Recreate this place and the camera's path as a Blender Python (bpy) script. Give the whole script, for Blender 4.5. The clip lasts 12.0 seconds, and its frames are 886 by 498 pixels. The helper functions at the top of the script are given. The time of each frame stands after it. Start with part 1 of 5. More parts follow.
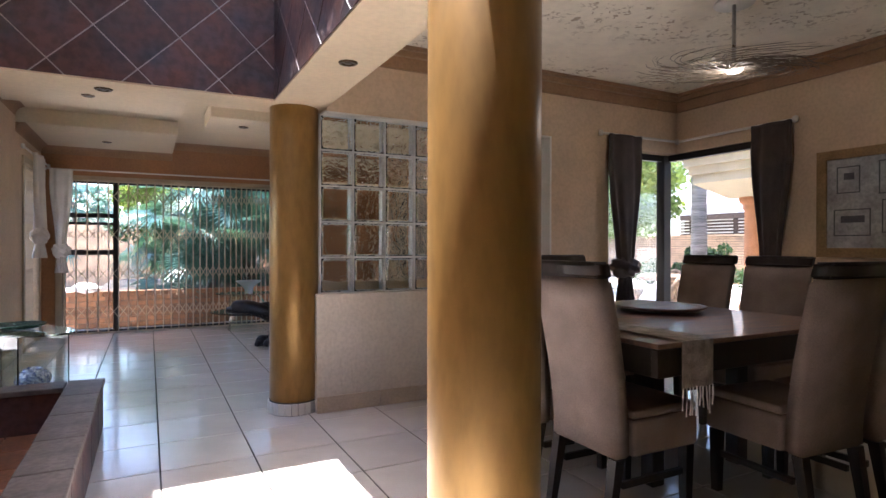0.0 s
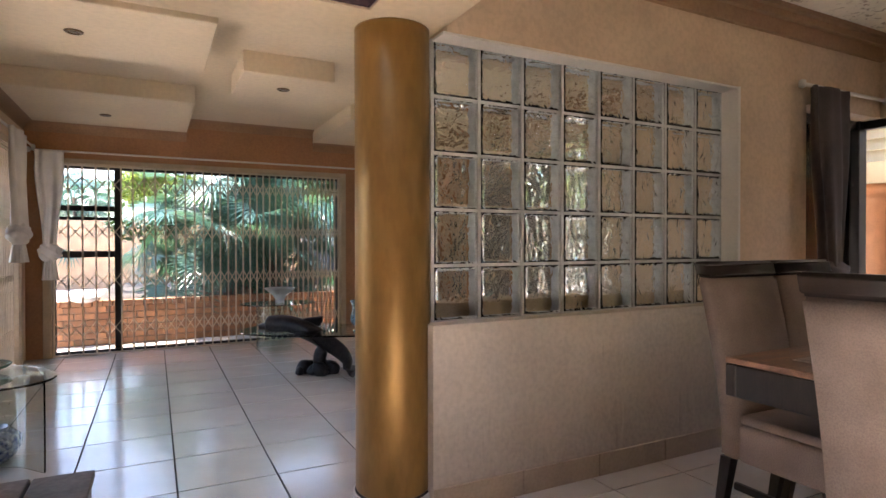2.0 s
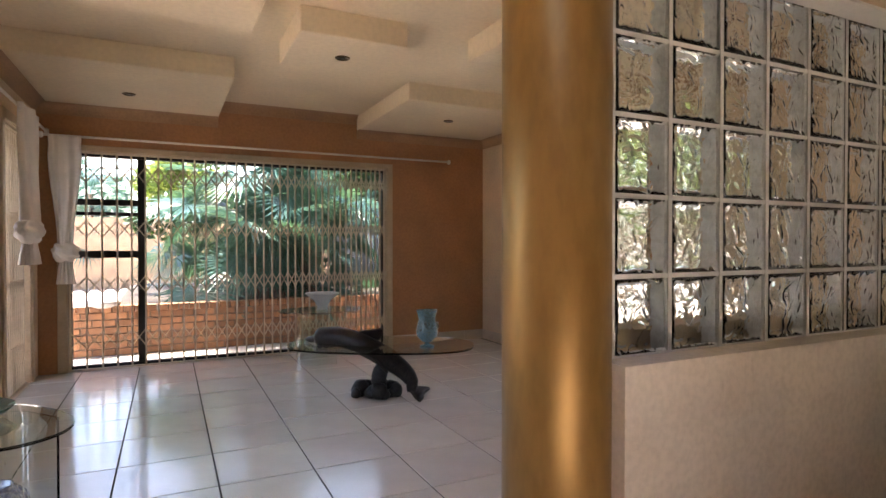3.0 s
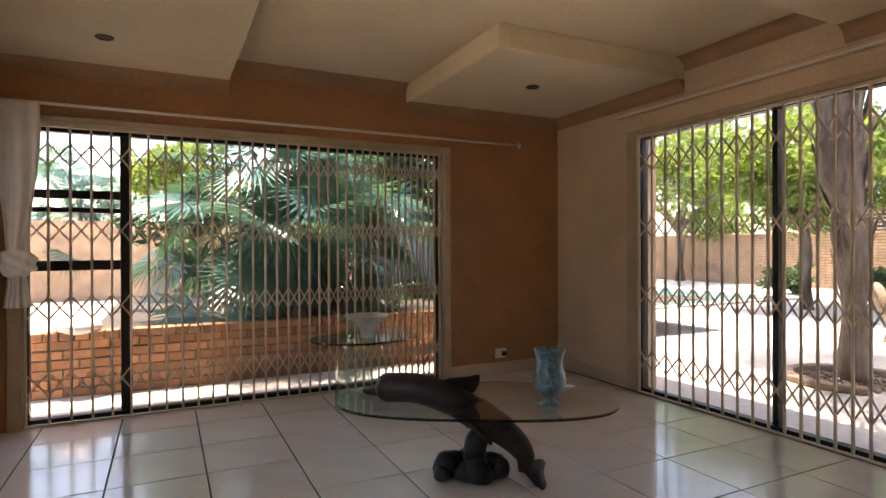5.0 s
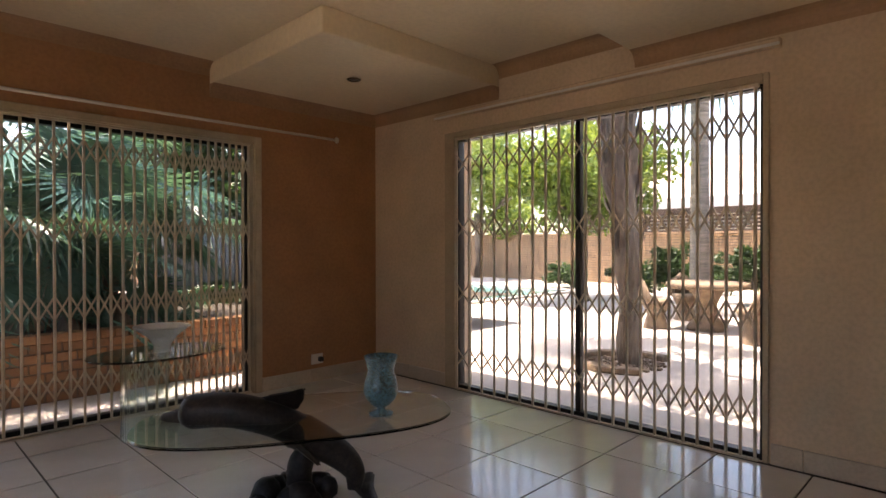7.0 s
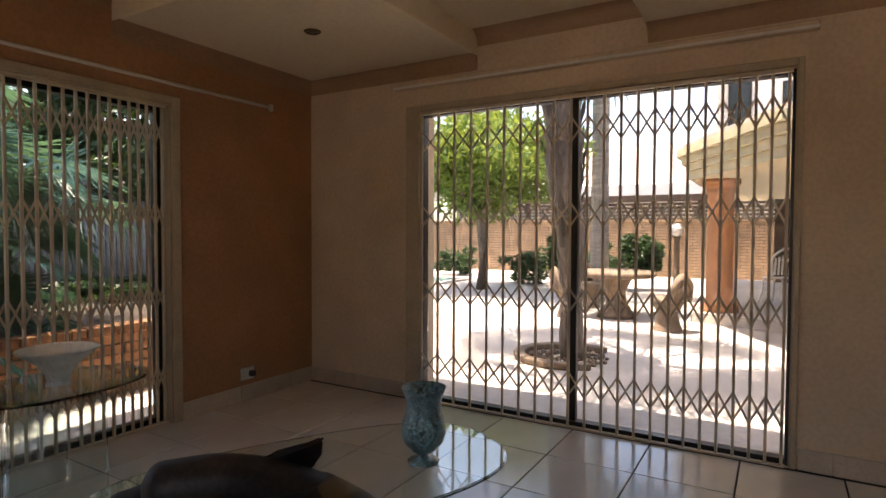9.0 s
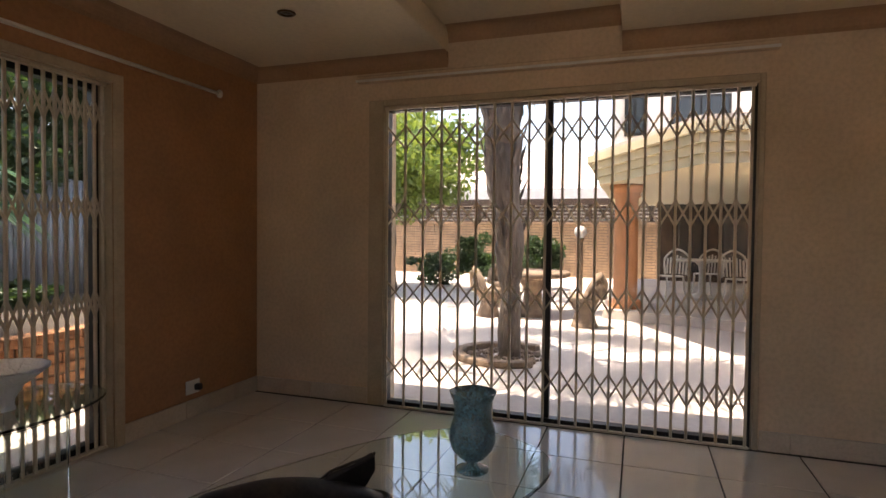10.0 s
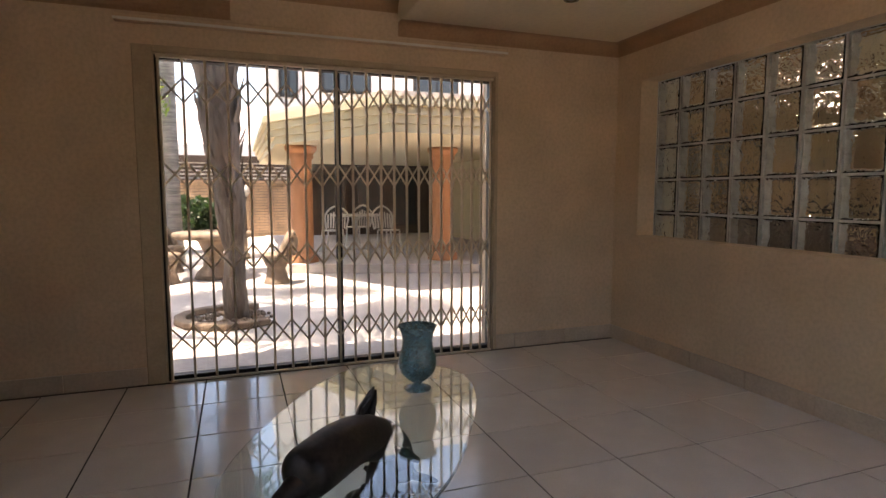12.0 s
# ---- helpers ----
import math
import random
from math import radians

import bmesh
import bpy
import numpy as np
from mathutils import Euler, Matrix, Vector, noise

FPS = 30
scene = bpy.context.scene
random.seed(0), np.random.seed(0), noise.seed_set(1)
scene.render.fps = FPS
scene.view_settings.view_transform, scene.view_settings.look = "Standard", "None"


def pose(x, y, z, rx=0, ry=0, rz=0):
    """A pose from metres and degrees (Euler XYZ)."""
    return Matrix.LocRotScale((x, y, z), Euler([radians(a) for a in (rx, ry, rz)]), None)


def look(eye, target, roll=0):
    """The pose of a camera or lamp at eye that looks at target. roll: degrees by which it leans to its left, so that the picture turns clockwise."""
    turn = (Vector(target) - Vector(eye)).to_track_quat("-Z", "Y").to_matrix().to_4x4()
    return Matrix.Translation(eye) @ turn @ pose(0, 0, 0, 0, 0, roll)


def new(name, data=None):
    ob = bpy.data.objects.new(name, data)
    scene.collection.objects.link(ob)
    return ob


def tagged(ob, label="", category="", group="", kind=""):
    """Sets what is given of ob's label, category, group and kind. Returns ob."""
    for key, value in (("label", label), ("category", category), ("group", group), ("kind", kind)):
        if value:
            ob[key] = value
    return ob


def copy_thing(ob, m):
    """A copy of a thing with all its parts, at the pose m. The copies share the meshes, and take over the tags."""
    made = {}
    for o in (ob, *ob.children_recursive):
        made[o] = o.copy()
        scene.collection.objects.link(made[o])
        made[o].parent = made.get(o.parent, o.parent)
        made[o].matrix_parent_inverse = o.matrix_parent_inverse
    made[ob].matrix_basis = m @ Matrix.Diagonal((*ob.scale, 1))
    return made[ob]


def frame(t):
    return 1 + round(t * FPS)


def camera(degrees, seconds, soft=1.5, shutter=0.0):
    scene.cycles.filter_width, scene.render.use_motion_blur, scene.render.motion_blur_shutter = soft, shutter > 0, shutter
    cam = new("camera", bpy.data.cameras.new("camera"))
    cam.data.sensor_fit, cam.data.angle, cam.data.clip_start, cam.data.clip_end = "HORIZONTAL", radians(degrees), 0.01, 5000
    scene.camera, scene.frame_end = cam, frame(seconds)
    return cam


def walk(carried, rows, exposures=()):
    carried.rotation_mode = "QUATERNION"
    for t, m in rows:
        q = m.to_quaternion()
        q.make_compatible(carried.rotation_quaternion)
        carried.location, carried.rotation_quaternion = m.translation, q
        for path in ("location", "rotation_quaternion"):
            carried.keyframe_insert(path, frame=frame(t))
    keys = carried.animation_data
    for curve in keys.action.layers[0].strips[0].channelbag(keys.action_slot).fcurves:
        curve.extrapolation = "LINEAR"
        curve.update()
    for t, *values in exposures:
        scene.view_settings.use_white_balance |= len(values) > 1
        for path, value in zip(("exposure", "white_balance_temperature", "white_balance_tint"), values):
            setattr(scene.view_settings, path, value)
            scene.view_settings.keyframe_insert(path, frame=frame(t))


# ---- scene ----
cam = camera(76.0, 12.0)
PATH = [
    (0, (-0.098, -0.394, 1.175), (0.823, 1.381, 1.167), 0.1),
    (0.5, (-0.089, -0.02, 1.173), (0.827, 1.758, 1.165), 0.2),
    (1, (-0.047, 0.405, 1.168), (0.868, 2.184, 1.164), 0.3),
    (1.5, (-0.067, 0.856, 1.178), (0.844, 2.637, 1.168), 0.2),
    (2, (-0.138, 1.31, 1.196), (0.769, 3.092, 1.178), -0.1),
    (2.5, (-0.184, 1.774, 1.201), (0.702, 3.567, 1.176), -0.3),
    (3, (-0.268, 2.272, 1.205), (0.605, 4.071, 1.182), -0.0),
    (3.5, (-0.311, 2.776, 1.204), (0.552, 4.58, 1.181), 0.1),
    (3.7, (-0.321, 2.953, 1.217), (0.539, 4.758, 1.186), -0.2),
    (5.3, (-0.229, 3.987, 1.206), (0.663, 5.777, 1.206), -0.1),
    (5.5, (-0.262, 4.038, 1.218), (0.672, 5.806, 1.215), 0.2),
    (6, (-0.248, 4.118, 1.222), (0.852, 5.789, 1.224), 0.1),
    (6.5, (-0.243, 4.133, 1.213), (1.039, 5.668, 1.212), 0.2),
    (7, (-0.224, 4.103, 1.22), (1.205, 5.502, 1.206), -0.1),
    (7.5, (-0.202, 4.153, 1.219), (1.347, 5.418, 1.195), -0.4),
    (7.7, (-0.193, 4.214, 1.239), (1.39, 5.436, 1.204), -0.2),
    (9.3, (-0.261, 5.306, 1.261), (1.501, 6.251, 1.197), 0.2),
    (9.5, (-0.29, 5.411, 1.252), (1.505, 6.291, 1.189), 0.2),
    (10, (-0.389, 5.685, 1.241), (1.501, 6.335, 1.185), 0.6),
    (10.5, (-0.534, 5.91, 1.223), (1.433, 6.267, 1.164), 0.2),
    (11, (-0.633, 6.179, 1.242), (1.363, 6.156, 1.119), 0.2),
    (11.5, (-0.684, 6.53, 1.264), (1.264, 6.111, 1.096), -0.1),
    (12, (-0.767, 6.932, 1.253), (1.104, 6.253, 1.056), 0.0),
]
EXPOSURES = [(0.0, 3.05, 5900, 17), (1.5, 3.15, 6300, 17), (2.5, 3.17, 6900, 18), (3.5, 3.2, 7200, 18), (5.5, 2.43, 7900, 20), (6.5, 2.33, 7900, 20), (7.5, 2.5, 7700, 20), (9.5, 2.06, 7900, 19), (10.5, 2.13, 7600, 19), (12.0, 2.26, 7700, 19)]
walk(cam, [(t, look(eye, target, roll)) for t, eye, target, roll in PATH], EXPOSURES)

# ---- world and sun ----
SUN_WAY = Vector((0.079, -0.179, -1.0)).normalized()
world = bpy.data.worlds.new("sky")
scene.world = world
world.use_nodes = True
wn = world.node_tree
sky = wn.nodes.new("ShaderNodeTexSky")
sky.sky_type = 'NISHITA'
sky.sun_disc = False
sky.sun_elevation = math.asin(-SUN_WAY.z)
sky.sun_rotation = math.atan2(-SUN_WAY.x, -SUN_WAY.y)
sky.air_density, sky.dust_density, sky.ozone_density = 1.0, 2.0, 1.0
wn.links.new(sky.outputs[0], wn.nodes["Background"].inputs[0])
wn.nodes["Background"].inputs[1].default_value = 0.15

sun = bpy.data.lights.new("sun", 'SUN')
sun.energy, sun.angle, sun.color = 4.0, radians(0.5), (1.0, 0.95, 0.87)
sun_ob = new("sun", sun)
sun_ob.matrix_world = look((0, 0, 20), Vector((0, 0, 20)) + SUN_WAY)


# ---- materials ----
def mat(name, color, rough=0.6, metal=0.0, var=0.15, scale=6.0, fine=60.0, bump=0.15, dist=0.002, tint=None,
        coat=0.0, rand=0.0, stretch=None, spec=0.5, streak=0.0):
    """Principled surface with two scales of variation, optional per-object variation and relief."""
    m = bpy.data.materials.new(name)
    m.use_nodes = True
    nt = m.node_tree
    N, L = nt.nodes, nt.links
    b = N["Principled BSDF"]
    b.inputs["Metallic"].default_value = metal
    b.inputs["Coat Weight"].default_value = coat
    b.inputs["Coat Roughness"].default_value = 0.1
    b.inputs["Specular IOR Level"].default_value = spec
    tc = N.new("ShaderNodeTexCoord")
    mp = N.new("ShaderNodeMapping")
    mp.inputs["Scale"].default_value = stretch or (1, 1, 1)
    L.new(tc.outputs["Object"], mp.inputs[0])
    big = N.new("ShaderNodeTexNoise")
    big.inputs["Scale"].default_value, big.inputs["Detail"].default_value = scale, 4
    small = N.new("ShaderNodeTexNoise")
    small.inputs["Scale"].default_value, small.inputs["Detail"].default_value = fine, 3
    for n in (big, small):
        L.new(mp.outputs[0], n.inputs["Vector"])
    ramp = N.new("ShaderNodeValToRGB")
    c2 = tint or tuple(c * (1 - 1.6 * var) for c in color)
    ramp.color_ramp.elements[0].color = (*c2, 1)
    ramp.color_ramp.elements[1].color = (*[min(1, c * (1 + var * 0.5)) for c in color], 1)
    ramp.color_ramp.elements[0].position, ramp.color_ramp.elements[1].position = 0.3, 0.72
    L.new(big.outputs[0], ramp.inputs[0])
    mix = N.new("ShaderNodeMix")
    mix.data_type, mix.blend_type = 'RGBA', 'MULTIPLY'
    mix.inputs[0].default_value = min(1.0, var * 2.2)
    L.new(ramp.outputs[0], mix.inputs[6])
    r2 = N.new("ShaderNodeValToRGB")
    r2.color_ramp.elements[0].position, r2.color_ramp.elements[1].position = 0.35, 0.6
    r2.color_ramp.elements[0].color = (0.55, 0.55, 0.55, 1)
    L.new(small.outputs[0], r2.inputs[0])
    L.new(r2.outputs[0], mix.inputs[7])
    out = mix.outputs[2]
    if rand:
        oi = N.new("ShaderNodeObjectInfo")
        hs = N.new("ShaderNodeHueSaturation")
        mr = N.new("ShaderNodeMapRange")
        mr.inputs[3].default_value, mr.inputs[4].default_value = 1 - rand, 1 + rand * 0.6
        L.new(oi.outputs["Random"], mr.inputs[0])
        L.new(mr.outputs[0], hs.inputs["Value"])
        L.new(out, hs.inputs["Color"])
        out = hs.outputs[0]
    L.new(out, b.inputs["Base Color"])
    rr = N.new("ShaderNodeMapRange")
    rr.inputs[3].default_value, rr.inputs[4].default_value = max(0.02, rough * 0.8), min(1, rough * 1.25)
    L.new(big.outputs[0], rr.inputs[0])
    L.new(rr.outputs[0], b.inputs["Roughness"])
    if bump:
        bp = N.new("ShaderNodeBump")
        bp.inputs["Strength"].default_value, bp.inputs["Distance"].default_value = bump, dist
        if streak:
            wv = N.new("ShaderNodeTexNoise")
            m2 = N.new("ShaderNodeMapping")
            m2.inputs["Scale"].default_value = (1, 1, 0.18)
            L.new(tc.outputs["Object"], m2.inputs[0])
            L.new(m2.outputs[0], wv.inputs["Vector"])
            wv.inputs["Scale"].default_value, wv.inputs["Detail"].default_value = streak, 2
            rs = N.new("ShaderNodeValToRGB")
            rs.color_ramp.elements[0].position, rs.color_ramp.elements[1].position = 0.6, 0.68
            L.new(wv.outputs[0], rs.inputs[0])
            ad = N.new("ShaderNodeMath")
            ad.operation = 'ADD'
            L.new(rs.outputs[0], ad.inputs[0])
            L.new(small.outputs[0], ad.inputs[1])
            L.new(ad.outputs[0], bp.inputs["Height"])
        else:
            L.new(small.outputs[0], bp.inputs["Height"])
        L.new(bp.outputs[0], b.inputs["Normal"])
    return m


def glass_mat(name, color=(1, 1, 1), rough=0.0, ior=1.45, wave=0.0, wscale=14.0):
    m = bpy.data.materials.new(name)
    m.use_nodes = True
    nt = m.node_tree
    N, L = nt.nodes, nt.links
    b = N["Principled BSDF"]
    b.inputs["Base Color"].default_value = (*color, 1)
    b.inputs["Roughness"].default_value = rough
    b.inputs["Transmission Weight"].default_value = 1.0
    b.inputs["IOR"].default_value = ior
    if wave:
        tc = N.new("ShaderNodeTexCoord")
        oi = N.new("ShaderNodeObjectInfo")
        ad = N.new("ShaderNodeVectorMath")
        ad.operation = 'ADD'
        L.new(tc.outputs["Object"], ad.inputs[0])
        L.new(oi.outputs["Random"], ad.inputs[1])
        n = N.new("ShaderNodeTexNoise")
        n.inputs["Scale"].default_value, n.inputs["Detail"].default_value, n.inputs["Distortion"].default_value = wscale, 1.0, 1.2
        L.new(ad.outputs[0], n.inputs["Vector"])
        bp = N.new("ShaderNodeBump")
        bp.inputs["Strength"].default_value, bp.inputs["Distance"].default_value = wave, 0.02
        L.new(n.outputs[0], bp.inputs["Height"])
        L.new(bp.outputs[0], b.inputs["Normal"])
    return m


def pane_mat(name):
    """Flat window glass: mostly clear, a little mirror."""
    m = bpy.data.materials.new(name)
    m.use_nodes = True
    N, L = m.node_tree.nodes, m.node_tree.links
    for n in list(N):
        if n.type == 'BSDF_PRINCIPLED':
            N.remove(n)
    t, g, mx, fr = (N.new("ShaderNode" + k) for k in ("BsdfTransparent", "BsdfGlossy", "MixShader", "Fresnel"))
    t.inputs[0].default_value = (0.95, 0.96, 0.96, 1)
    g.inputs["Roughness"].default_value = 0.01
    fr.inputs[0].default_value = 1.3
    L.new(fr.outputs[0], mx.inputs[0])
    L.new(t.outputs[0], mx.inputs[1])
    L.new(g.outputs[0], mx.inputs[2])
    L.new(mx.outputs[0], N["Material Output"].inputs[0])
    return m


def leaf_mat(name, color, back, rough=0.45, var=0.4, whole=False):
    m = bpy.data.materials.new(name)
    m.use_nodes = True
    N, L = m.node_tree.nodes, m.node_tree.links
    b = N["Principled BSDF"]
    b.inputs["Roughness"].default_value = rough
    ge = N.new("ShaderNodeNewGeometry")
    r = N.new("ShaderNodeValToRGB")
    r.color_ramp.elements[0].color = (*[c * (1 - var) for c in color], 1)
    r.color_ramp.elements[1].color = (*[c * (1 + var) for c in color], 1)
    if whole:
        oi = N.new("ShaderNodeObjectInfo")
        L.new(oi.outputs["Random"], r.inputs[0])
    else:
        L.new(ge.outputs["Random Per Island"], r.inputs[0])
    L.new(r.outputs[0], b.inputs["Base Color"])
    tr = N.new("ShaderNodeBsdfTranslucent")
    tr.inputs[0].default_value = (*back, 1)
    mx = N.new("ShaderNodeMixShader")
    mx.inputs[0].default_value = 0.35
    L.new(b.outputs[0], mx.inputs[1])
    L.new(tr.outputs[0], mx.inputs[2])
    L.new(mx.outputs[0], N["Material Output"].inputs[0])
    return m


def flecked(m):
    """Patches of darker brown noise flecks mixed into the base colour of otherwise smooth plaster."""
    nt = m.node_tree
    N, L = nt.nodes, nt.links
    b = N["Principled BSDF"]
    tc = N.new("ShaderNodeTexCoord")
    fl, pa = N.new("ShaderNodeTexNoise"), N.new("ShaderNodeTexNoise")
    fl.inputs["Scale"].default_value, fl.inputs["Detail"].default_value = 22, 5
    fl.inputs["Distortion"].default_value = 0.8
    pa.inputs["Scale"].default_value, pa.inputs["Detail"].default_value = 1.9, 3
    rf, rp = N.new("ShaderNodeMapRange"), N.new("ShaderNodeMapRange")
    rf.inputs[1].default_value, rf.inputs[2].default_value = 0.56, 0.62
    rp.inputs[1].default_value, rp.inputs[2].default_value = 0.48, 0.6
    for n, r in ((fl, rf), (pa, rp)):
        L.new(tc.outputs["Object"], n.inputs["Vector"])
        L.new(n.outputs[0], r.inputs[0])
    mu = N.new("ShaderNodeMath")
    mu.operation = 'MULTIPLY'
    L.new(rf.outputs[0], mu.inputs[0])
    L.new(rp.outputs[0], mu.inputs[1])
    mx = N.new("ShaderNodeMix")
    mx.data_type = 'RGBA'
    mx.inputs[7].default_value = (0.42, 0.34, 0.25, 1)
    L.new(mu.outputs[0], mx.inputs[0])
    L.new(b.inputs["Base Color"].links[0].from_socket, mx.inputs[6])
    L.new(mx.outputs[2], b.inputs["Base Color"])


M_CREAM = mat("cream_plaster", (0.68, 0.51, 0.345), 0.75, var=0.1, scale=2.5, fine=40, bump=0.35, dist=0.004, streak=9)
M_GREYPL = mat("pale_plaster", (0.66, 0.585, 0.50), 0.75, var=0.1, scale=2.5, fine=40, bump=0.75, dist=0.004, streak=9)
M_OCHRE = mat("ochre_plaster", (0.43, 0.215, 0.098), 0.7, var=0.12, scale=2.5, fine=40, bump=0.25, dist=0.003)
M_TAN = mat("tan_cornice_paint", (0.40, 0.235, 0.125), 0.6, var=0.12, scale=3, fine=50, bump=0.1)
M_CEIL = mat("ceiling_plaster", (0.76, 0.625, 0.43), 0.8, var=0.06, scale=1.5, fine=30, bump=0.1, dist=0.003)
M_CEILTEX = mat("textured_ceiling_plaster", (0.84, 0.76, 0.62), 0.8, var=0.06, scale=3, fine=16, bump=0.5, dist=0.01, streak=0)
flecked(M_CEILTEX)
M_TILE = mat("cream_floor_tile", (0.74, 0.69, 0.63), 0.15, var=0.05, scale=5, fine=120, bump=0.03, rand=0.05, coat=0.35)
M_GROUT = mat("dark_grout", (0.066, 0.055, 0.047), 0.9, var=0.2)
M_SKIRT = mat("beige_skirting_tile", (0.58, 0.47, 0.355), 0.4, var=0.1, rand=0.06, bump=0.05)
M_GOLD = mat("gold_bronze_paint", (0.38, 0.215, 0.062), 0.4, metal=0.5, var=0.16, scale=2.2, fine=25, bump=0.12, dist=0.003, stretch=(1, 1, 0.35))
M_SLATE = mat("multicolour_slate", (0.05, 0.05, 0.062), 0.5, var=0.38, scale=4, fine=22, bump=0.6, dist=0.006, tint=(0.15, 0.052, 0.032), rand=0.4)
M_SLATECAP = mat("grey_slate_cap", (0.20, 0.165, 0.15), 0.5, var=0.3, scale=6, fine=35, bump=0.5, dist=0.005, rand=0.2)
M_SLATEGROUT = mat("slate_grout", (0.42, 0.37, 0.35), 0.9, var=0.15)
M_TERRA = mat("terracotta_tile", (0.36, 0.15, 0.075), 0.5, var=0.25, rand=0.15, bump=0.2)
M_BRONZE = mat("dark_bronze_aluminium", (0.02, 0.016, 0.013), 0.4, metal=0.3, var=0.1, bump=0.02)
M_GATE = mat("cream_powder_coat", (0.62, 0.51, 0.37), 0.42, metal=0.0, var=0.08, bump=0.03)
M_TRIM = mat("cream_timber_trim", (0.50, 0.39, 0.26), 0.5, var=0.1, bump=0.05)
M_WHITE = mat("white_enamel", (0.74, 0.70, 0.64), 0.35, var=0.05, bump=0.03)
M_MORTAR = mat("white_mortar", (0.60, 0.59, 0.57), 0.8, var=0.08)
M_BLOCK = glass_mat("wavy_block_glass", (0.98, 1.0, 0.98), 0.02, 1.33, wave=0.5, wscale=15)
M_RIM = mat("pale_fused_glass_edge", (0.72, 0.73, 0.74), 0.35, var=0.12, scale=20, fine=80, bump=0.1)
M_REVEAL = mat("white_reveal_paint", (0.78, 0.74, 0.68), 0.6, var=0.05, scale=4, fine=50, bump=0.05)
M_GLASS = glass_mat("green_tinted_table_glass", (0.88, 0.96, 0.93), 0.0, 1.5)
M_PANE = pane_mat("window_glass")
M_FROST = glass_mat("frosted_white_glass", (0.93, 0.95, 0.95), 0.32, 1.35, wave=0.6, wscale=40)
M_BLUEGL = mat("crackled_blue_glass", (0.30, 0.52, 0.58), 0.14, var=0.5, scale=70, fine=160, bump=0.8, dist=0.003, coat=0.4, tint=(0.10, 0.26, 0.31))
M_BLUEGL.node_tree.nodes["Principled BSDF"].inputs["Transmission Weight"].default_value = 0.6
M_DOLPHIN = mat("dark_bronze_patina", (0.05, 0.036, 0.03), 0.5, metal=0.4, var=0.4, scale=9, fine=60, bump=0.2)
M_ROCK = mat("dark_cast_rock", (0.028, 0.022, 0.02), 0.5, metal=0.3, var=0.4, scale=15, fine=60, bump=0.4)
M_FABRIC = mat("taupe_suede_fabric", (0.33, 0.255, 0.22), 0.95, var=0.18, scale=5, fine=200, bump=0.25, dist=0.001, spec=0.2)
M_LEATHER = mat("dark_brown_leather", (0.028, 0.018, 0.015), 0.42, var=0.3, scale=14, fine=140, bump=0.2)
M_DWOOD = mat("dark_stained_wood", (0.03, 0.02, 0.015), 0.35, var=0.3, scale=5, fine=40, bump=0.1, stretch=(6, 6, 1))
M_TABLE = mat("brown_table_wood", (0.32, 0.17, 0.105), 0.45, var=0.3, scale=3, fine=40, bump=0.06, stretch=(1, 8, 8), coat=0.3)
M_CLOTH = mat("grey_woven_cloth", (0.45, 0.38, 0.33), 0.95, var=0.3, scale=18, fine=200, bump=0.3)
M_CURTW = mat("white_voile_curtain", (0.82, 0.77, 0.71), 0.9, var=0.08, scale=6, fine=150, bump=0.15)
M_CURTD = mat("dark_taupe_curtain", (0.075, 0.055, 0.048), 0.9, var=0.2, scale=6, fine=150, bump=0.15)
M_CHROME = mat("brushed_steel", (0.55, 0.52, 0.48), 0.28, metal=1.0, var=0.1, bump=0.03)
M_LIT = mat("lit_lamp_lens", (0.9, 0.85, 0.75), 0.4, var=0.02, bump=0.0)
M_LIT.node_tree.nodes["Principled BSDF"].inputs["Emission Color"].default_value = (1.0, 0.9, 0.75, 1)
M_LIT.node_tree.nodes["Principled BSDF"].inputs["Emission Strength"].default_value = 0.4
M_ANTIQUE = mat("antique_brass", (0.16, 0.10, 0.05), 0.35, metal=0.8, var=0.2, bump=0.03)
M_TWIG = mat("dark_twig_wire", (0.26, 0.20, 0.14), 0.6, var=0.3)
M_FRAME = mat("gilt_picture_frame", (0.33, 0.21, 0.09), 0.4, metal=0.4, var=0.2, bump=0.15)
M_PAPER = mat("grey_print_paper", (0.42, 0.42, 0.42), 0.6, var=0.25, scale=7, fine=40, bump=0.0)
M_INK = mat("dark_print_ink", (0.10, 0.10, 0.11), 0.7, var=0.2, bump=0.0)
M_PORC = mat("blue_white_porcelain", (0.72, 0.75, 0.80), 0.12, var=0.95, scale=38, fine=60, bump=0.02, tint=(0.02, 0.05, 0.28), coat=0.6)
M_GREEN = mat("green_glazed_dish", (0.10, 0.16, 0.10), 0.25, var=0.4, scale=20, fine=60, bump=0.1)
M_BULB = mat("lamp_lens", (0.12, 0.09, 0.06), 0.3, metal=0.5, var=0.1)
M_BRICK = mat("orange_face_brick", (0.42, 0.20, 0.095), 0.85, var=0.25, scale=9, fine=70, bump=0.4, dist=0.004, rand=0.3)
M_BRICKW = mat("tan_face_brick", (0.44, 0.29, 0.18), 0.85, var=0.25, scale=3, fine=30, bump=0.3, rand=0.25)
M_BMORTAR = mat("grey_mortar", (0.17, 0.14, 0.11), 0.95, var=0.2)
M_PAVE = mat("pale_concrete_paving", (0.56, 0.50, 0.45), 0.85, var=0.16, scale=0.9, fine=18, bump=0.3, dist=0.004)
M_SOIL = mat("dark_planter_soil", (0.07, 0.05, 0.035), 0.95, var=0.4, scale=8, fine=40, bump=0.8, dist=0.02)
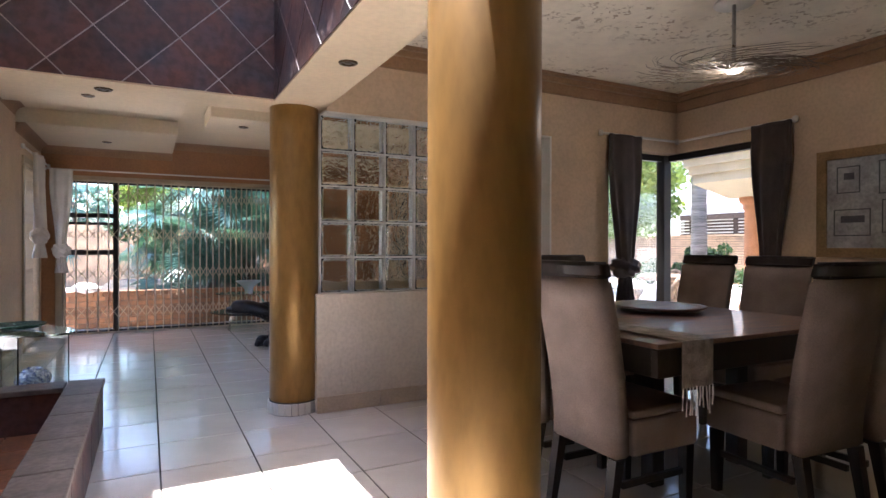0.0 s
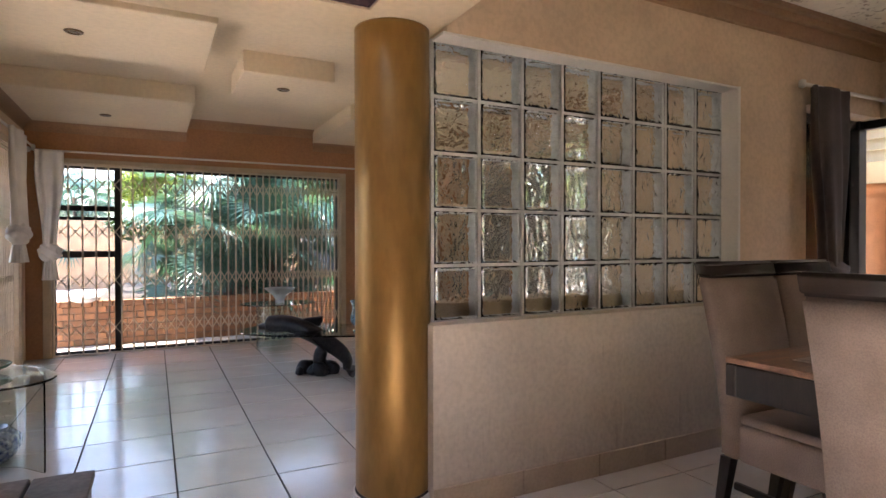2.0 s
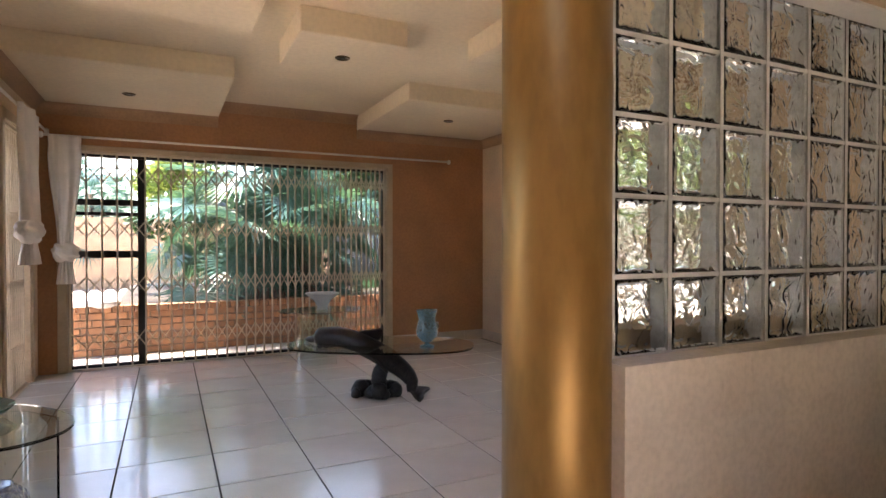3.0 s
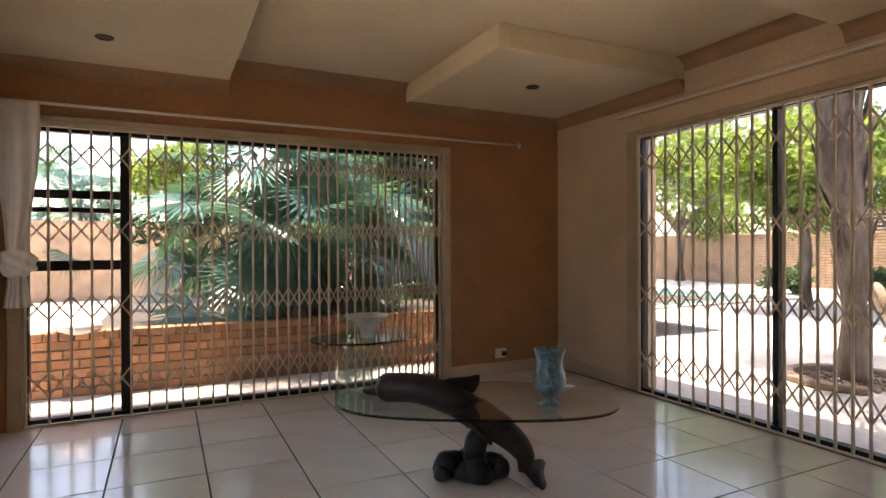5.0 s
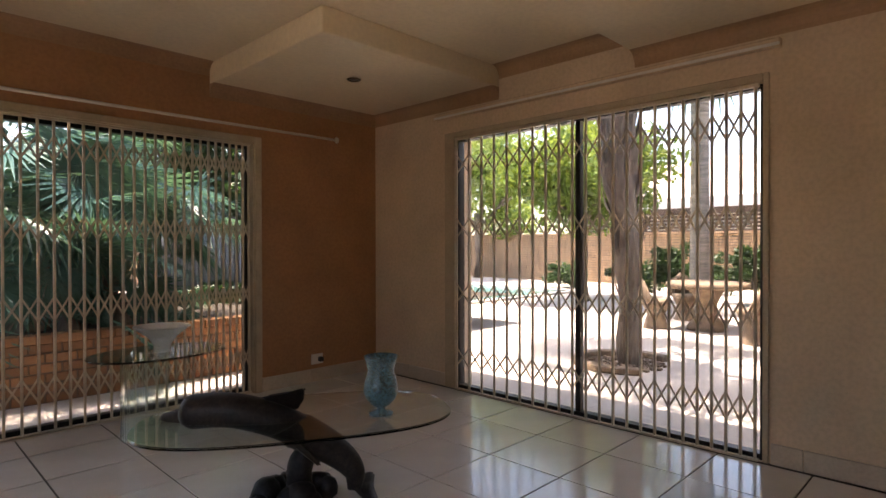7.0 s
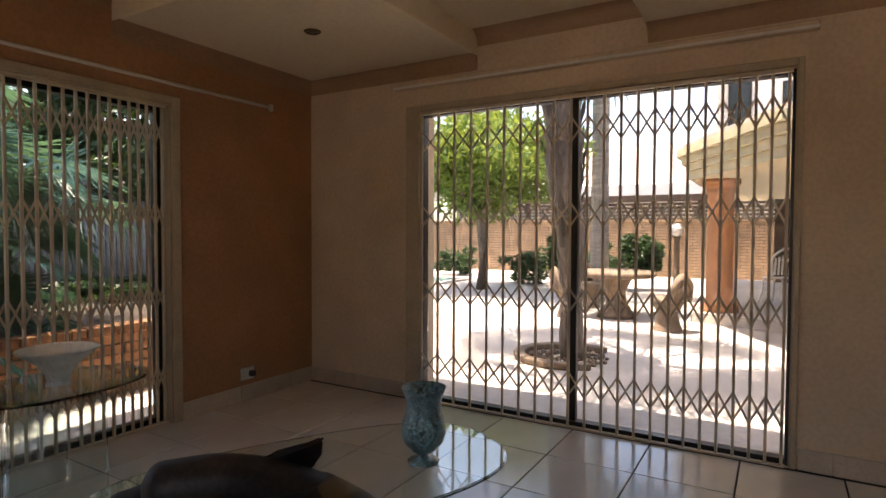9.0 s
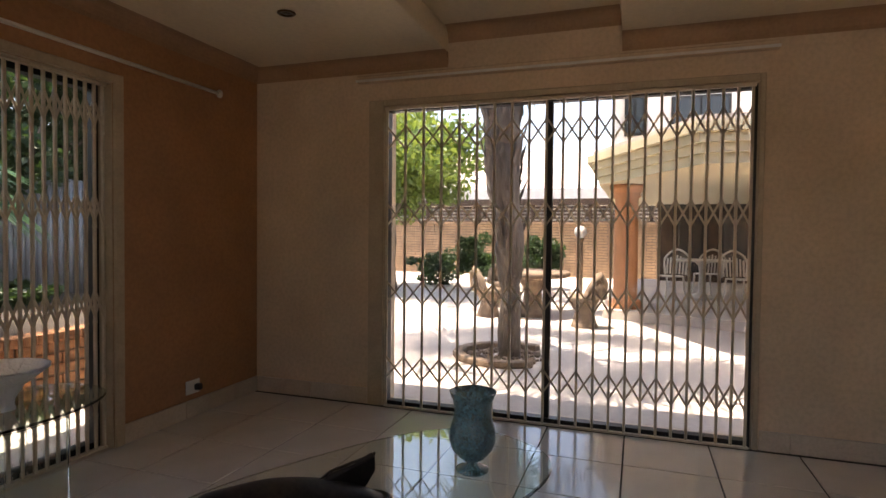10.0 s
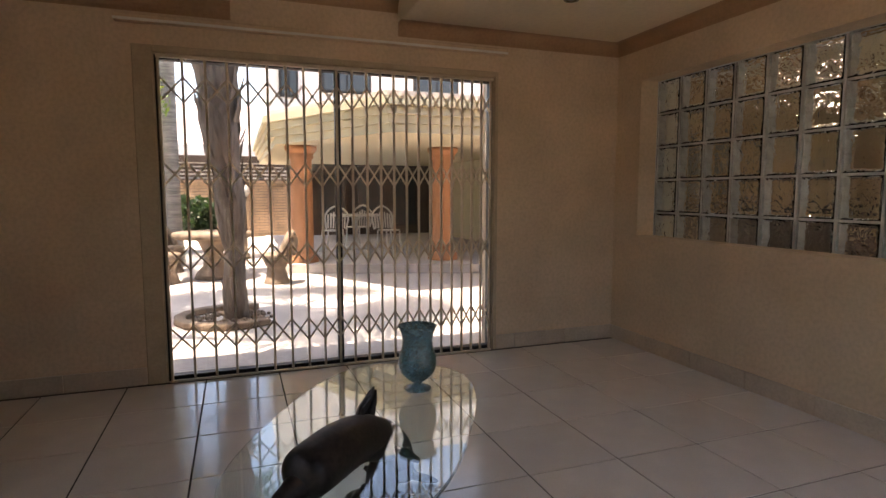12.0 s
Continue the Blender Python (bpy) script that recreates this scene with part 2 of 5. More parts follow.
M_STONE = mat("carved_tan_stone", (0.27, 0.19, 0.13), 0.9, var=0.35, scale=9, fine=45, bump=0.6, dist=0.008)
M_BARK = mat("ragged_palm_bark", (0.27, 0.21, 0.165), 0.95, var=0.4, scale=5, fine=30, bump=0.9, dist=0.02, stretch=(1, 1, 0.25))
M_BARKG = mat("ringed_grey_bark", (0.34, 0.31, 0.28), 0.9, var=0.35, scale=6, fine=30, bump=0.7, dist=0.01, stretch=(0.25, 0.25, 3))
M_ORANGE = mat("orange_plaster_column", (0.50, 0.23, 0.11), 0.8, var=0.14, bump=0.2)
M_FASCIA = mat("cream_fascia_plaster", (0.58, 0.50, 0.33), 0.75, var=0.1, bump=0.1)
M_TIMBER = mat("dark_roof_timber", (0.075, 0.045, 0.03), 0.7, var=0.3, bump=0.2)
M_ROOF = mat("pale_roof_tile", (0.55, 0.48, 0.44), 0.8, var=0.2, scale=2, fine=20, bump=0.4)
M_FARWALL = mat("white_far_wall", (0.75, 0.72, 0.68), 0.85, var=0.06)
M_DARKW = mat("dark_window_glass", (0.03, 0.035, 0.04), 0.15, var=0.1, bump=0.0)
M_WIRON = mat("white_cast_furniture", (0.62, 0.60, 0.56), 0.5, var=0.08, bump=0.05)
M_POOL = mat("turquoise_pool_water", (0.17, 0.38, 0.38), 0.05, var=0.15, scale=2, fine=8, bump=0.15, dist=0.02)
M_ZINC = mat("grey_corrugated_sheet", (0.30, 0.31, 0.32), 0.55, metal=0.3, var=0.15)
L_PALM = leaf_mat("blue_green_palm_leaf", (0.045, 0.125, 0.125), (0.10, 0.20, 0.09), 0.3, 0.6, True)
L_TREE = leaf_mat("bright_tree_leaf", (0.10, 0.165, 0.035), (0.30, 0.38, 0.06), 0.5)
L_DARK = leaf_mat("dark_hedge_leaf", (0.028, 0.058, 0.022), (0.05, 0.10, 0.02), 0.5)


# ---- mesh helpers ----
def bm_box(bm, x0, x1, y0, y1, z0, z1, m=None):
    vs = [bm.verts.new((x, y, z)) for x in (x0, x1) for y in (y0, y1) for z in (z0, z1)]
    for f in ((0, 1, 3, 2), (4, 6, 7, 5), (0, 4, 5, 1), (2, 3, 7, 6), (0, 2, 6, 4), (1, 5, 7, 3)):
        bm.faces.new([vs[i] for i in f])
    if m is not None:
        bmesh.ops.transform(bm, matrix=m, verts=vs)
    return vs


def box(x0, x1, y0, y1, z0, z1, bevel=0.0, seg=1):
    bm = bmesh.new()
    bm_box(bm, x0, x1, y0, y1, z0, z1)
    if bevel:
        bmesh.ops.bevel(bm, geom=list(bm.edges), offset=bevel, segments=seg, affect='EDGES', profile=0.5)
    return bm


def lathe(profile, n=32, cx=0.0, cy=0.0, bm=None):
    """Solid of revolution about z from (radius, z) pairs."""
    bm = bm or bmesh.new()
    rings = []
    for r, z in profile:
        if r < 1e-5:
            rings.append([bm.verts.new((cx, cy, z))])
        else:
            rings.append([bm.verts.new((cx + r * math.cos(2 * math.pi * i / n), cy + r * math.sin(2 * math.pi * i / n), z)) for i in range(n)])
    for a, b in zip(rings, rings[1:]):
        for i in range(n):
            j = (i + 1) % n
            if len(a) == 1 and len(b) == 1:
                continue
            if len(a) == 1:
                bm.faces.new((a[0], b[j], b[i]))
            elif len(b) == 1:
                bm.faces.new((a[i], a[j], b[0]))
            else:
                bm.faces.new((a[i], a[j], b[j], b[i]))
    bmesh.ops.recalc_face_normals(bm, faces=bm.faces)
    return bm


def tube(points, radii, n=12, bm=None, squash=1.0):
    """Tapered round limb along points; squash flattens it sideways."""
    bm = bm or bmesh.new()
    pts = [Vector(p) for p in points]
    rings = []
    for i, p in enumerate(pts):
        d = (pts[min(i + 1, len(pts) - 1)] - pts[max(i - 1, 0)]).normalized()
        side = d.cross(Vector((0, 0, 1)))
        side = side.normalized() if side.length > 1e-3 else Vector((1, 0, 0))
        up = side.cross(d).normalized()
        r = radii[i] if isinstance(radii, (list, tuple)) else radii
        rings.append([bm.verts.new(p + side * (r * squash * math.cos(2 * math.pi * k / n)) + up * (r * math.sin(2 * math.pi * k / n))) for k in range(n)])
    for a, b in zip(rings, rings[1:]):
        for k in range(n):
            bm.faces.new((a[k], a[(k + 1) % n], b[(k + 1) % n], b[k]))
    bm.faces.new(rings[0][::-1])
    bm.faces.new(rings[-1])
    bmesh.ops.recalc_face_normals(bm, faces=bm.faces)
    return bm


def prism(poly, z0, z1, bevel=0.0):
    bm = bmesh.new()
    lo = [bm.verts.new((x, y, z0)) for x, y in poly]
    hi = [bm.verts.new((x, y, z1)) for x, y in poly]
    n = len(poly)
    bm.faces.new(lo[::-1])
    bm.faces.new(hi)
    for i in range(n):
        bm.faces.new((lo[i], lo[(i + 1) % n], hi[(i + 1) % n], hi[i]))
    bmesh.ops.recalc_face_normals(bm, faces=bm.faces)
    if bevel:
        rim = [e for e in bm.edges if abs(e.verts[0].co.z - e.verts[1].co.z) < 1e-6]
        bmesh.ops.bevel(bm, geom=rim, offset=bevel, segments=2, affect='EDGES')
    return bm


def to_mesh(name, bm, material, smooth=False):
    me = bpy.data.meshes.new(name)
    bm.to_mesh(me)
    bm.free()
    me.materials.append(material)
    if smooth:
        me.shade_smooth()
    return me


def part(name, bm, material, parent=None, label="", smooth=False, kind=""):
    """One mesh object, under its thing or part when a parent is given."""
    ob = new(name, to_mesh(name, bm, material, smooth))
    ob.parent = parent
    return tagged(ob, label, kind=kind)


def shared(name, me, parent, m):
    ob = new(name, me)
    ob.parent = parent
    ob.matrix_basis = m
    return ob


def thing(name, label, category, group="", at=None, kind=""):
    ob = new(name)
    ob.empty_display_size = 0.1
    if at is not None:
        ob.matrix_basis = at
    return tagged(ob, label, category, group, kind)


def structure(name, bm, material, label, category, smooth=False):
    return tagged(part(name, bm, material, smooth=smooth), label, category, kind="structure")


def clip_poly(poly, axis, lim, keep_less):
    out = []
    for i in range(len(poly)):
        a, b = poly[i], poly[(i + 1) % len(poly)]
        ia, ib = (a[axis] <= lim) == keep_less, (b[axis] <= lim) == keep_less
        if ia:
            out.append(a)
        if ia != ib:
            t = (lim - a[axis]) / (b[axis] - a[axis])
            out.append(tuple(a[k] + t * (b[k] - a[k]) for k in (0, 1)))
    return out


def leaf_cloud(name, centre, size, count, leaf, material, seed, parent=None, clumps=14, flat=0.0):
    """A crown of many small folded leaves, gathered in uneven clumps."""
    rng = np.random.default_rng(seed)
    cc = rng.normal(0, 0.42, (clumps, 3)) * np.array(size) + np.array(centre)
    cs = rng.uniform(0.22, 0.5, clumps)
    verts, faces = [], []
    for i in range(count):
        k = rng.integers(clumps)
        d = rng.normal(0, 1, 3)
        d /= np.linalg.norm(d)
        p = cc[k] + d * np.array(size) * cs[k] * rng.uniform(0.55, 1.0)
        a = rng.normal(0, 1, 3)
        a /= np.linalg.norm(a)
        b = np.cross(a, rng.normal(0, 1, 3))
        b /= np.linalg.norm(b)
        s = leaf * rng.uniform(0.6, 1.3)
        n = len(verts)
        verts += [p - a * s, p + b * s * 0.45, p + a * s, p - b * s * 0.45]
        faces.append((n, n + 1, n + 2, n + 3))
    me = bpy.data.meshes.new(name)
    me.from_pydata([tuple(v) for v in verts], [], faces)
    me.materials.append(material)
    ob = new(name, me)
    ob.parent = parent
    return ob

# ---- the large structure ----
XW, XE, YN, YG0, YG1 = -1.33, 3.30, 8.48, 3.54, 3.90
CEIL, DROP, BEAM, DCEIL, TOP = 2.63, 2.47, 2.16, 2.66, 3.3


def walls(boxes):
    bm = bmesh.new()
    for b in boxes:
        bm_box(bm, *b)
    return bm


structure("wall_north", walls([(XW, -1.11, YN, 8.7, 0, CEIL), (2.025, XE, YN, 8.7, 0, CEIL), (-1.11, 2.025, YN, 8.7, 2.06, CEIL)]),
          M_OCHRE, "ochre painted plaster wall round the garden door", "wall")
structure("wall_east", walls([(XE, 3.5, 7.40, 8.7, 0, CEIL), (XE, 3.5, YG1, 5.04, 0, CEIL), (XE, 3.5, 5.04, 7.40, 2.13, CEIL)]),
          M_CREAM, "cream plaster wall round the patio door", "wall")
structure("wall_west", walls([(-1.53, XW, -2.6, 4.3, 0, CEIL), (-1.53, XW, 5.9, 7.3, 0, CEIL), (-1.53, XW, 4.3, 5.9, 2.1, CEIL), (-1.53, XW, 4.3, 5.9, 0, 0.3), (-1.53, XW, 8.2, 8.7, 0, CEIL), (-1.53, XW, 7.3, 8.2, 2.1, CEIL), (-1.53, XW, -2.6, 3.9, CEIL, TOP)]),
          M_CREAM, "cream plaster side wall", "wall")
structure("wall_half_back", walls([(0.95, 3.0, 3.74, YG1, 0, 0.91)]), M_CREAM, "cream plaster back of the half wall", "wall")
structure("wall_half", walls([(0.95, 3.0, 3.545, 3.74, 0, 0.835)]), M_GREYPL, "trowelled pale plaster half wall under glass blocks", "wall")
structure("wall_dining_north", walls([(1.02, 3.0, YG0, YG1, 2.135, DCEIL), (3.0, 3.66, YG0, YG1, 0, DCEIL), (3.66, 4.75, YG0, 3.85, 2.1, DCEIL), (3.66, 4.75, YG0, 3.85, 0, 0.12)]),
          M_CREAM, "cream plaster dining wall", "wall")
structure("wall_dining_east", walls([(4.55, 4.75, -2.6, 2.65, 0, DCEIL), (4.55, 4.75, 2.65, YG0, 2.1, DCEIL), (4.55, 4.75, 2.65, YG0, 0, 0.12)]),
          M_CREAM, "cream plaster dining wall with corner window", "wall")
structure("wall_south", walls([(-1.53, 4.75, -2.8, -2.6, 0, TOP)]), M_CREAM, "cream plaster back wall", "wall")
structure("beam_side", walls([(0.66, 1.02, -2.6, 3.54, BEAM, TOP)]), M_CEIL, "cream plaster beam over the gold columns", "beam")
structure("beam_cross", walls([(XW, 1.02, 3.54, YG1, BEAM, TOP)]), M_CEIL, "cream plaster cross beam", "beam")
structure("ceiling", walls([(XW, XE, YG1, YN, CEIL, 2.75)]), M_CEIL, "cream plaster living room ceiling", "ceiling")
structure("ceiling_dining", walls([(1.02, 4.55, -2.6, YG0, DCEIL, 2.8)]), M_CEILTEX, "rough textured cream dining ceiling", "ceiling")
# out of view: slab and eaves are sized to hold the sun off
structure("roof", walls([(-1.9, 3.95, YG1, 9.75, 2.76, 3.0), (1.02, 5.1, -2.8, YG1, 2.81, 3.05)]), M_ROOF, "unseen flat roof slab over the house with eaves for shade", "roof")
for x0, x1, y0, y1 in ((XW, 0.2, 6.9, YN), (1.66, XE, 6.93, YN), (0.45, 1.14, 5.70, 6.41), (1.64, XE, YG1, 5.8), (XW, 0.2, 4.83, 5.85)):
    structure("ceiling_panel", box(x0, x1, y0, y1, DROP, CEIL, 0.006), M_CEIL, "lowered cream plaster ceiling panel", "ceiling panel")


def cove(p, q, z, into, r=0.085):
    """Concave cornice strip along p-q, its top at z; into is the way into the room."""
    bm = bmesh.new()
    prof = [(0, 0)] + [(r * (1 - math.sin(a)), -r * (1 - math.cos(a)) * 1.15) for a in np.linspace(0, math.pi / 2, 7)]
    rows = [[bm.verts.new((x + into[0] * d, y + into[1] * d, z + h)) for d, h in prof] for x, y in (p, q)]
    n = len(prof)
    for i in range(n):
        bm.faces.new((rows[0][i], rows[0][(i + 1) % n], rows[1][(i + 1) % n], rows[1][i]))
    bm.faces.new(rows[0])
    bm.faces.new(rows[1][::-1])
    bmesh.ops.recalc_face_normals(bm, faces=bm.faces)
    return structure("cornice", bm, M_TAN, "tan painted plaster cornice", "cornice")


for a, b, z in ((6.93, YN, DROP), (5.8, 6.93, CEIL), (YG1, 5.8, DROP)):
    cove((XE, a), (XE, b), z, (-1, 0))
for a, b, z in ((6.9, YN, DROP), (5.85, 6.9, CEIL), (4.83, 5.85, DROP), (YG1, 4.83, CEIL)):
    cove((XW, a), (XW, b), z, (1, 0))
for a, b, z in ((XW, 0.2, DROP), (0.2, 1.66, CEIL), (1.66, XE, DROP)):
    cove((a, YN), (b, YN), z, (0, -1))
for a, b, z in ((XW, 1.64, CEIL), (1.64, XE, DROP)):
    cove((a, YG1), (b, YG1), z, (0, 1))
for steps in range(3):
    d, h0, h1 = (0.03, 0.16, 0.07) if steps == 0 else (0.065, 0.07, 0.03) if steps == 1 else (0.1, 0.03, 0.0)
    structure("cornice_step", walls([(1.02, 4.55 - d, YG0 - d, YG0, DCEIL - h0, DCEIL - h1), (4.55 - d, 4.55, -2.6, YG0, DCEIL - h0, DCEIL - h1)]),
              M_TAN, "stepped tan dining room cornice", "cornice")

# glazed roof of the tall hall
skylight = thing("skylight", "glazed skylight over the tall slate hall", "skylight", kind="structure")
structure("ceiling_hall", walls([(XW, 0.66, -2.6, 0.9, TOP, 3.42), (XW, -0.34, 0.9, 3.54, TOP, 3.42), (0.57, 0.66, 0.9, 3.54, TOP, 3.42), (-0.34, 0.57, 3.29, 3.54, TOP, 3.42)]),
          M_CEIL, "cream plaster ceiling of the tall hall", "ceiling")
for y0 in (0.9, 1.7, 2.5):
    pane = part("pane", box(-0.34, 0.57, y0 + 0.02, y0 + 0.75, 3.31, 3.316), M_PANE, skylight)
    pane.visible_shadow = False
    part("glazing_bar", box(-0.34, 0.57, y0 + 0.75, y0 + 0.79, 3.30, 3.34), M_BRONZE, skylight)

# floor slab; its tiles follow at the end
floor = structure("floor", walls([(-1.53, 4.75, -2.8, 3.9, -0.2, -0.006), (-1.53, 3.5, 3.9, 8.7, -0.2, -0.006)]), M_GROUT, "cream ceramic tiled floor with dark grout", "floor")


def diamonds(name, origin, ux, u0, u1, z0, z1, face, shift, size=0.307):
    """Slate tiles laid on the diagonal, clipped to the wall panel; each is a piece."""
    base = structure(name, bmesh.new(), M_SLATEGROUT, "diagonal multicolour slate cladding", "wall cladding")
    bm = bmesh.new()
    o, u, f = Vector(origin), Vector(ux), Vector(face)
    vs = [o + u * a + Vector((0, 0, c)) + f * 0.004 for a, c in ((u0, z0), (u1, z0), (u1, z1), (u0, z1))]
    bm.faces.new([bm.verts.new(v) for v in vs])
    vb = [bm.verts.new(v - f * 0.003) for v in vs]
    bm.faces.new(vb[::-1])
    bm.to_mesh(base.data)
    bm.free()
    h = size / math.sqrt(2)
    for i in range(-30, 30):
        for j in range(-30, 30):
            if (i + j) % 2:
                continue
            c = (u0 + i * h + shift[0], z0 + j * h + shift[1])
            g = h - 0.005
            poly = [(c[0] + g, c[1]), (c[0], c[1] + g), (c[0] - g, c[1]), (c[0], c[1] - g)]
            for axis, lim, less in ((0, u0, False), (0, u1, True), (1, z0, False), (1, z1, True)):
                poly = clip_poly(poly, axis, lim, less) if len(poly) > 2 else []
            if len(poly) < 3:
                continue
            proud = 0.006 + random.random() * 0.003
            bm = bmesh.new()
            lo = [bm.verts.new(o + u * a + Vector((0, 0, b)) + f * 0.004) for a, b in poly]
            hi = [bm.verts.new(o + u * (c[0] + (a - c[0]) * 0.985) + Vector((0, 0, c[1] + (b - c[1]) * 0.985)) + f * proud) for a, b in poly]
            bm.faces.new(hi)
            for k in range(len(poly)):
                bm.faces.new((lo[k], lo[(k + 1) % len(poly)], hi[(k + 1) % len(poly)], hi[k]))
            bmesh.ops.recalc_face_normals(bm, faces=bm.faces)
            part("tile", bm, M_SLATE, base)
    return base


diamonds("slate_cladding_north", (0, 3.54, 0), (1, 0, 0), XW, 0.655, BEAM + 0.01, TOP, (0, -1, 0), (0.017, 0.084), 0.327)
diamonds("slate_cladding_east", (0.66, 0, 0), (0, 1, 0), -2.6, 3.539, BEAM + 0.01, TOP, (-1, 0, 0), (0.178, 0.084), 0.327)


# ---- doors, windows and security gates ----
def glazed_door(name, L, H, mullions, m, label, transoms=(), stop=None, fw=0.03, mw=0.03):
    """Dark aluminium frame with panes; local x along the opening, y outwards."""
    d = thing(name, label, "door", at=m, kind="structure")
    part("door_frame", walls([(0, fw, 0, 0.07, 0, H), (L - fw, L, 0, 0.07, 0, H), (fw, L - fw, 0, 0.07, H - fw - 0.01, H), (fw, L - fw, 0, 0.07, 0, 0.035)]), M_BRONZE, d)
    xs = [fw] + list(mullions) + [L - fw]
    for x in mullions:
        part("mullion", box(x - mw, x + mw, 0.012, 0.062, 0.035, H - fw - 0.01, 0.003), M_BRONZE, d)
    for z, h in transoms:
        part("transom", box(fw, stop - mw, 0.016, 0.056, z - h / 2, z + h / 2, 0.002), M_BRONZE, d)
    for a, b in zip(xs, xs[1:]):
        p = part("pane", box(a + mw, b - mw, 0.034, 0.038, 0.035, H - fw - 0.01), M_PANE, d)
        p.visible_shadow = False
    return d


def trellis_gate(L, H, s0, s1, m, label):
    """Expanding security gate: upright channels that close up towards one end, joined by four rows of scissor links."""
    g = thing("security_gate", label, "security gate", at=m)
    xs, x, n = [0.012], 0.012, 0
    while True:
        x += s0 + (s1 - s0) * min(1, x / L)
        if x > L - 0.012:
            break
        xs.append(x)
    bar = to_mesh("bar", box(-0.008, 0.008, -0.009, 0.009, 0.012, H - 0.012, 0.003), M_GATE)
    for x in xs:
        shared("bar", bar, g, pose(x, 0, 0))
    part("top_track", box(0, L, -0.016, 0.016, H - 0.02, H, 0.002), M_GATE, g)
    part("bottom_track", box(0, L, -0.014, 0.014, 0.003, 0.016, 0.002), M_GATE, g)
    for zc in (0.29, 0.82, 1.36, 1.89):
        for a, b in zip(xs, xs[1:]):
            bm = bmesh.new()
            w, h = b - a, 0.078
            ang = math.degrees(math.atan2(2 * h, w))
            ln = math.hypot(2 * h, w) / 2 + 0.005
            for s, y in ((1, 0.012), (-1, -0.012)):
                bm_box(bm, -ln, ln, -0.002, 0.002, -0.006, 0.006, pose((a + b) / 2, y, zc * H / 2.1, 0, -s * ang, 0))
            part("scissor_link", bm, M_GATE, g)
    return g


def opening_trim(L, H, m, wl=0.075, wr=0.075, wt=0.075):
    """Flat timber trim; its two uprights and head may differ in width."""
    t = thing("door_trim", "cream painted timber trim round the door opening", "door trim", at=m, kind="structure")
    part("upright", box(-wl, 0.0, -0.02, 0.0, 0, H + wt, 0.004), M_TRIM, t)
    part("upright", box(L, L + wr, -0.02, 0.0, 0, H + wt, 0.004), M_TRIM, t)
    part("head", box(0.0, L, -0.02, 0.0, H, H + wt, 0.004), M_TRIM, t)
    part("lining", walls([(0, 0.006, 0, 0.1, 0, H), (L - 0.006, L, 0, 0.1, 0, H), (0.006, L - 0.006, 0, 0.1, H - 0.006, H)]), M_TRIM, t)
    return t


M_N = pose(-1.11, YN, 0)
M_E = pose(XE, 7.40, 0, 0, 0, -90)
M_W = pose(XW, 7.3, 0, 0, 0, 90)
glazed_door("door_1", 3.135, 2.06, [0.607], M_N @ pose(0, 0.1, 0), "dark bronze aluminium garden door with glass panes", [(1.09, 0.07), (1.48, 0.035), (1.59, 0.06)], 0.607)
trellis_gate(3.115, 2.06, 0.132, 0.05, M_N @ pose(0.01, 0.045, 0), "cream steel trellis security gate across the garden door")
opening_trim(3.135, 2.06, M_N, 0.07, 0.06, 0.05)
glazed_door("door_2", 2.36, 2.13, [1.16], M_E @ pose(0, 0.015, 0), "dark bronze aluminium sliding patio door with glass panes", fw=0.022, mw=0.02)
trellis_gate(2.32, 2.12, 0.139, 0.073, M_E @ pose(0.02, -0.022, 0), "cream steel trellis security gate across the patio door")
opening_trim(2.36, 2.13, M_E, 0.115, 0.03, 0.045)
glazed_door("door_3", 0.9, 2.1, [0.45], M_W @ pose(0, 0.1, 0), "dark bronze aluminium side door with glass panes")
trellis_gate(0.88, 2.1, 0.075, 0.06, M_W @ pose(0.01, 0.045, 0), "cream steel trellis security gate across the side door")
opening_trim(0.9, 2.1, M_W)

# never in view: added so more daylight fills the living room
win2 = thing("window_2", "unseen side window added to brighten the living room", "window", kind="structure")
part("window_frame", walls([(-1.46, -1.40, 4.3, 5.9, 0.3, 0.35), (-1.46, -1.40, 4.3, 5.9, 2.05, 2.1), (-1.46, -1.40, 4.3, 4.35, 0.35, 2.05), (-1.46, -1.40, 5.85, 5.9, 0.35, 2.05)]), M_BRONZE, win2)
part("pane", box(-1.432, -1.428, 4.35, 5.85, 0.35, 2.05), M_PANE, win2).visible_shadow = False
for b in ((-1.11, 2.025, YN + 0.005, 8.72, -0.005, 0.001), (XE + 0.005, 3.52, 5.04, 7.40, -0.005, 0.001), (-1.55, XW - 0.005, 7.3, 8.2, -0.005, 0.001)):
    structure("door_sill", box(*b), M_SKIRT, "beige tiled door sill", "door sill")
window = thing("window_1", "dark bronze aluminium corner window of the dining room", "window", kind="structure")
part("corner_post", box(4.52, 4.62, 3.66, 3.76, 0.12, 2.1, 0.004), M_BRONZE, window)
part("window_frame", walls([(3.66, 4.52, 3.68, 3.74, 2.04, 2.1), (3.66, 4.52, 3.68, 3.74, 0.12, 0.17), (3.66, 3.70, 3.68, 3.74, 0.17, 2.04)]), M_BRONZE, window)
part("window_frame", walls([(4.58, 4.64, 2.65, 3.66, 2.04, 2.1), (4.58, 4.64, 2.65, 3.66, 0.12, 0.17), (4.58, 4.64, 2.65, 2.69, 0.17, 2.04)]), M_BRONZE, window)
for b in ((3.70, 4.52, 3.708, 3.712, 0.17, 2.04), (4.608, 4.612, 2.69, 3.66, 0.17, 2.04)):
    p = part("pane", box(*b), M_PANE, window)
    p.visible_shadow = False

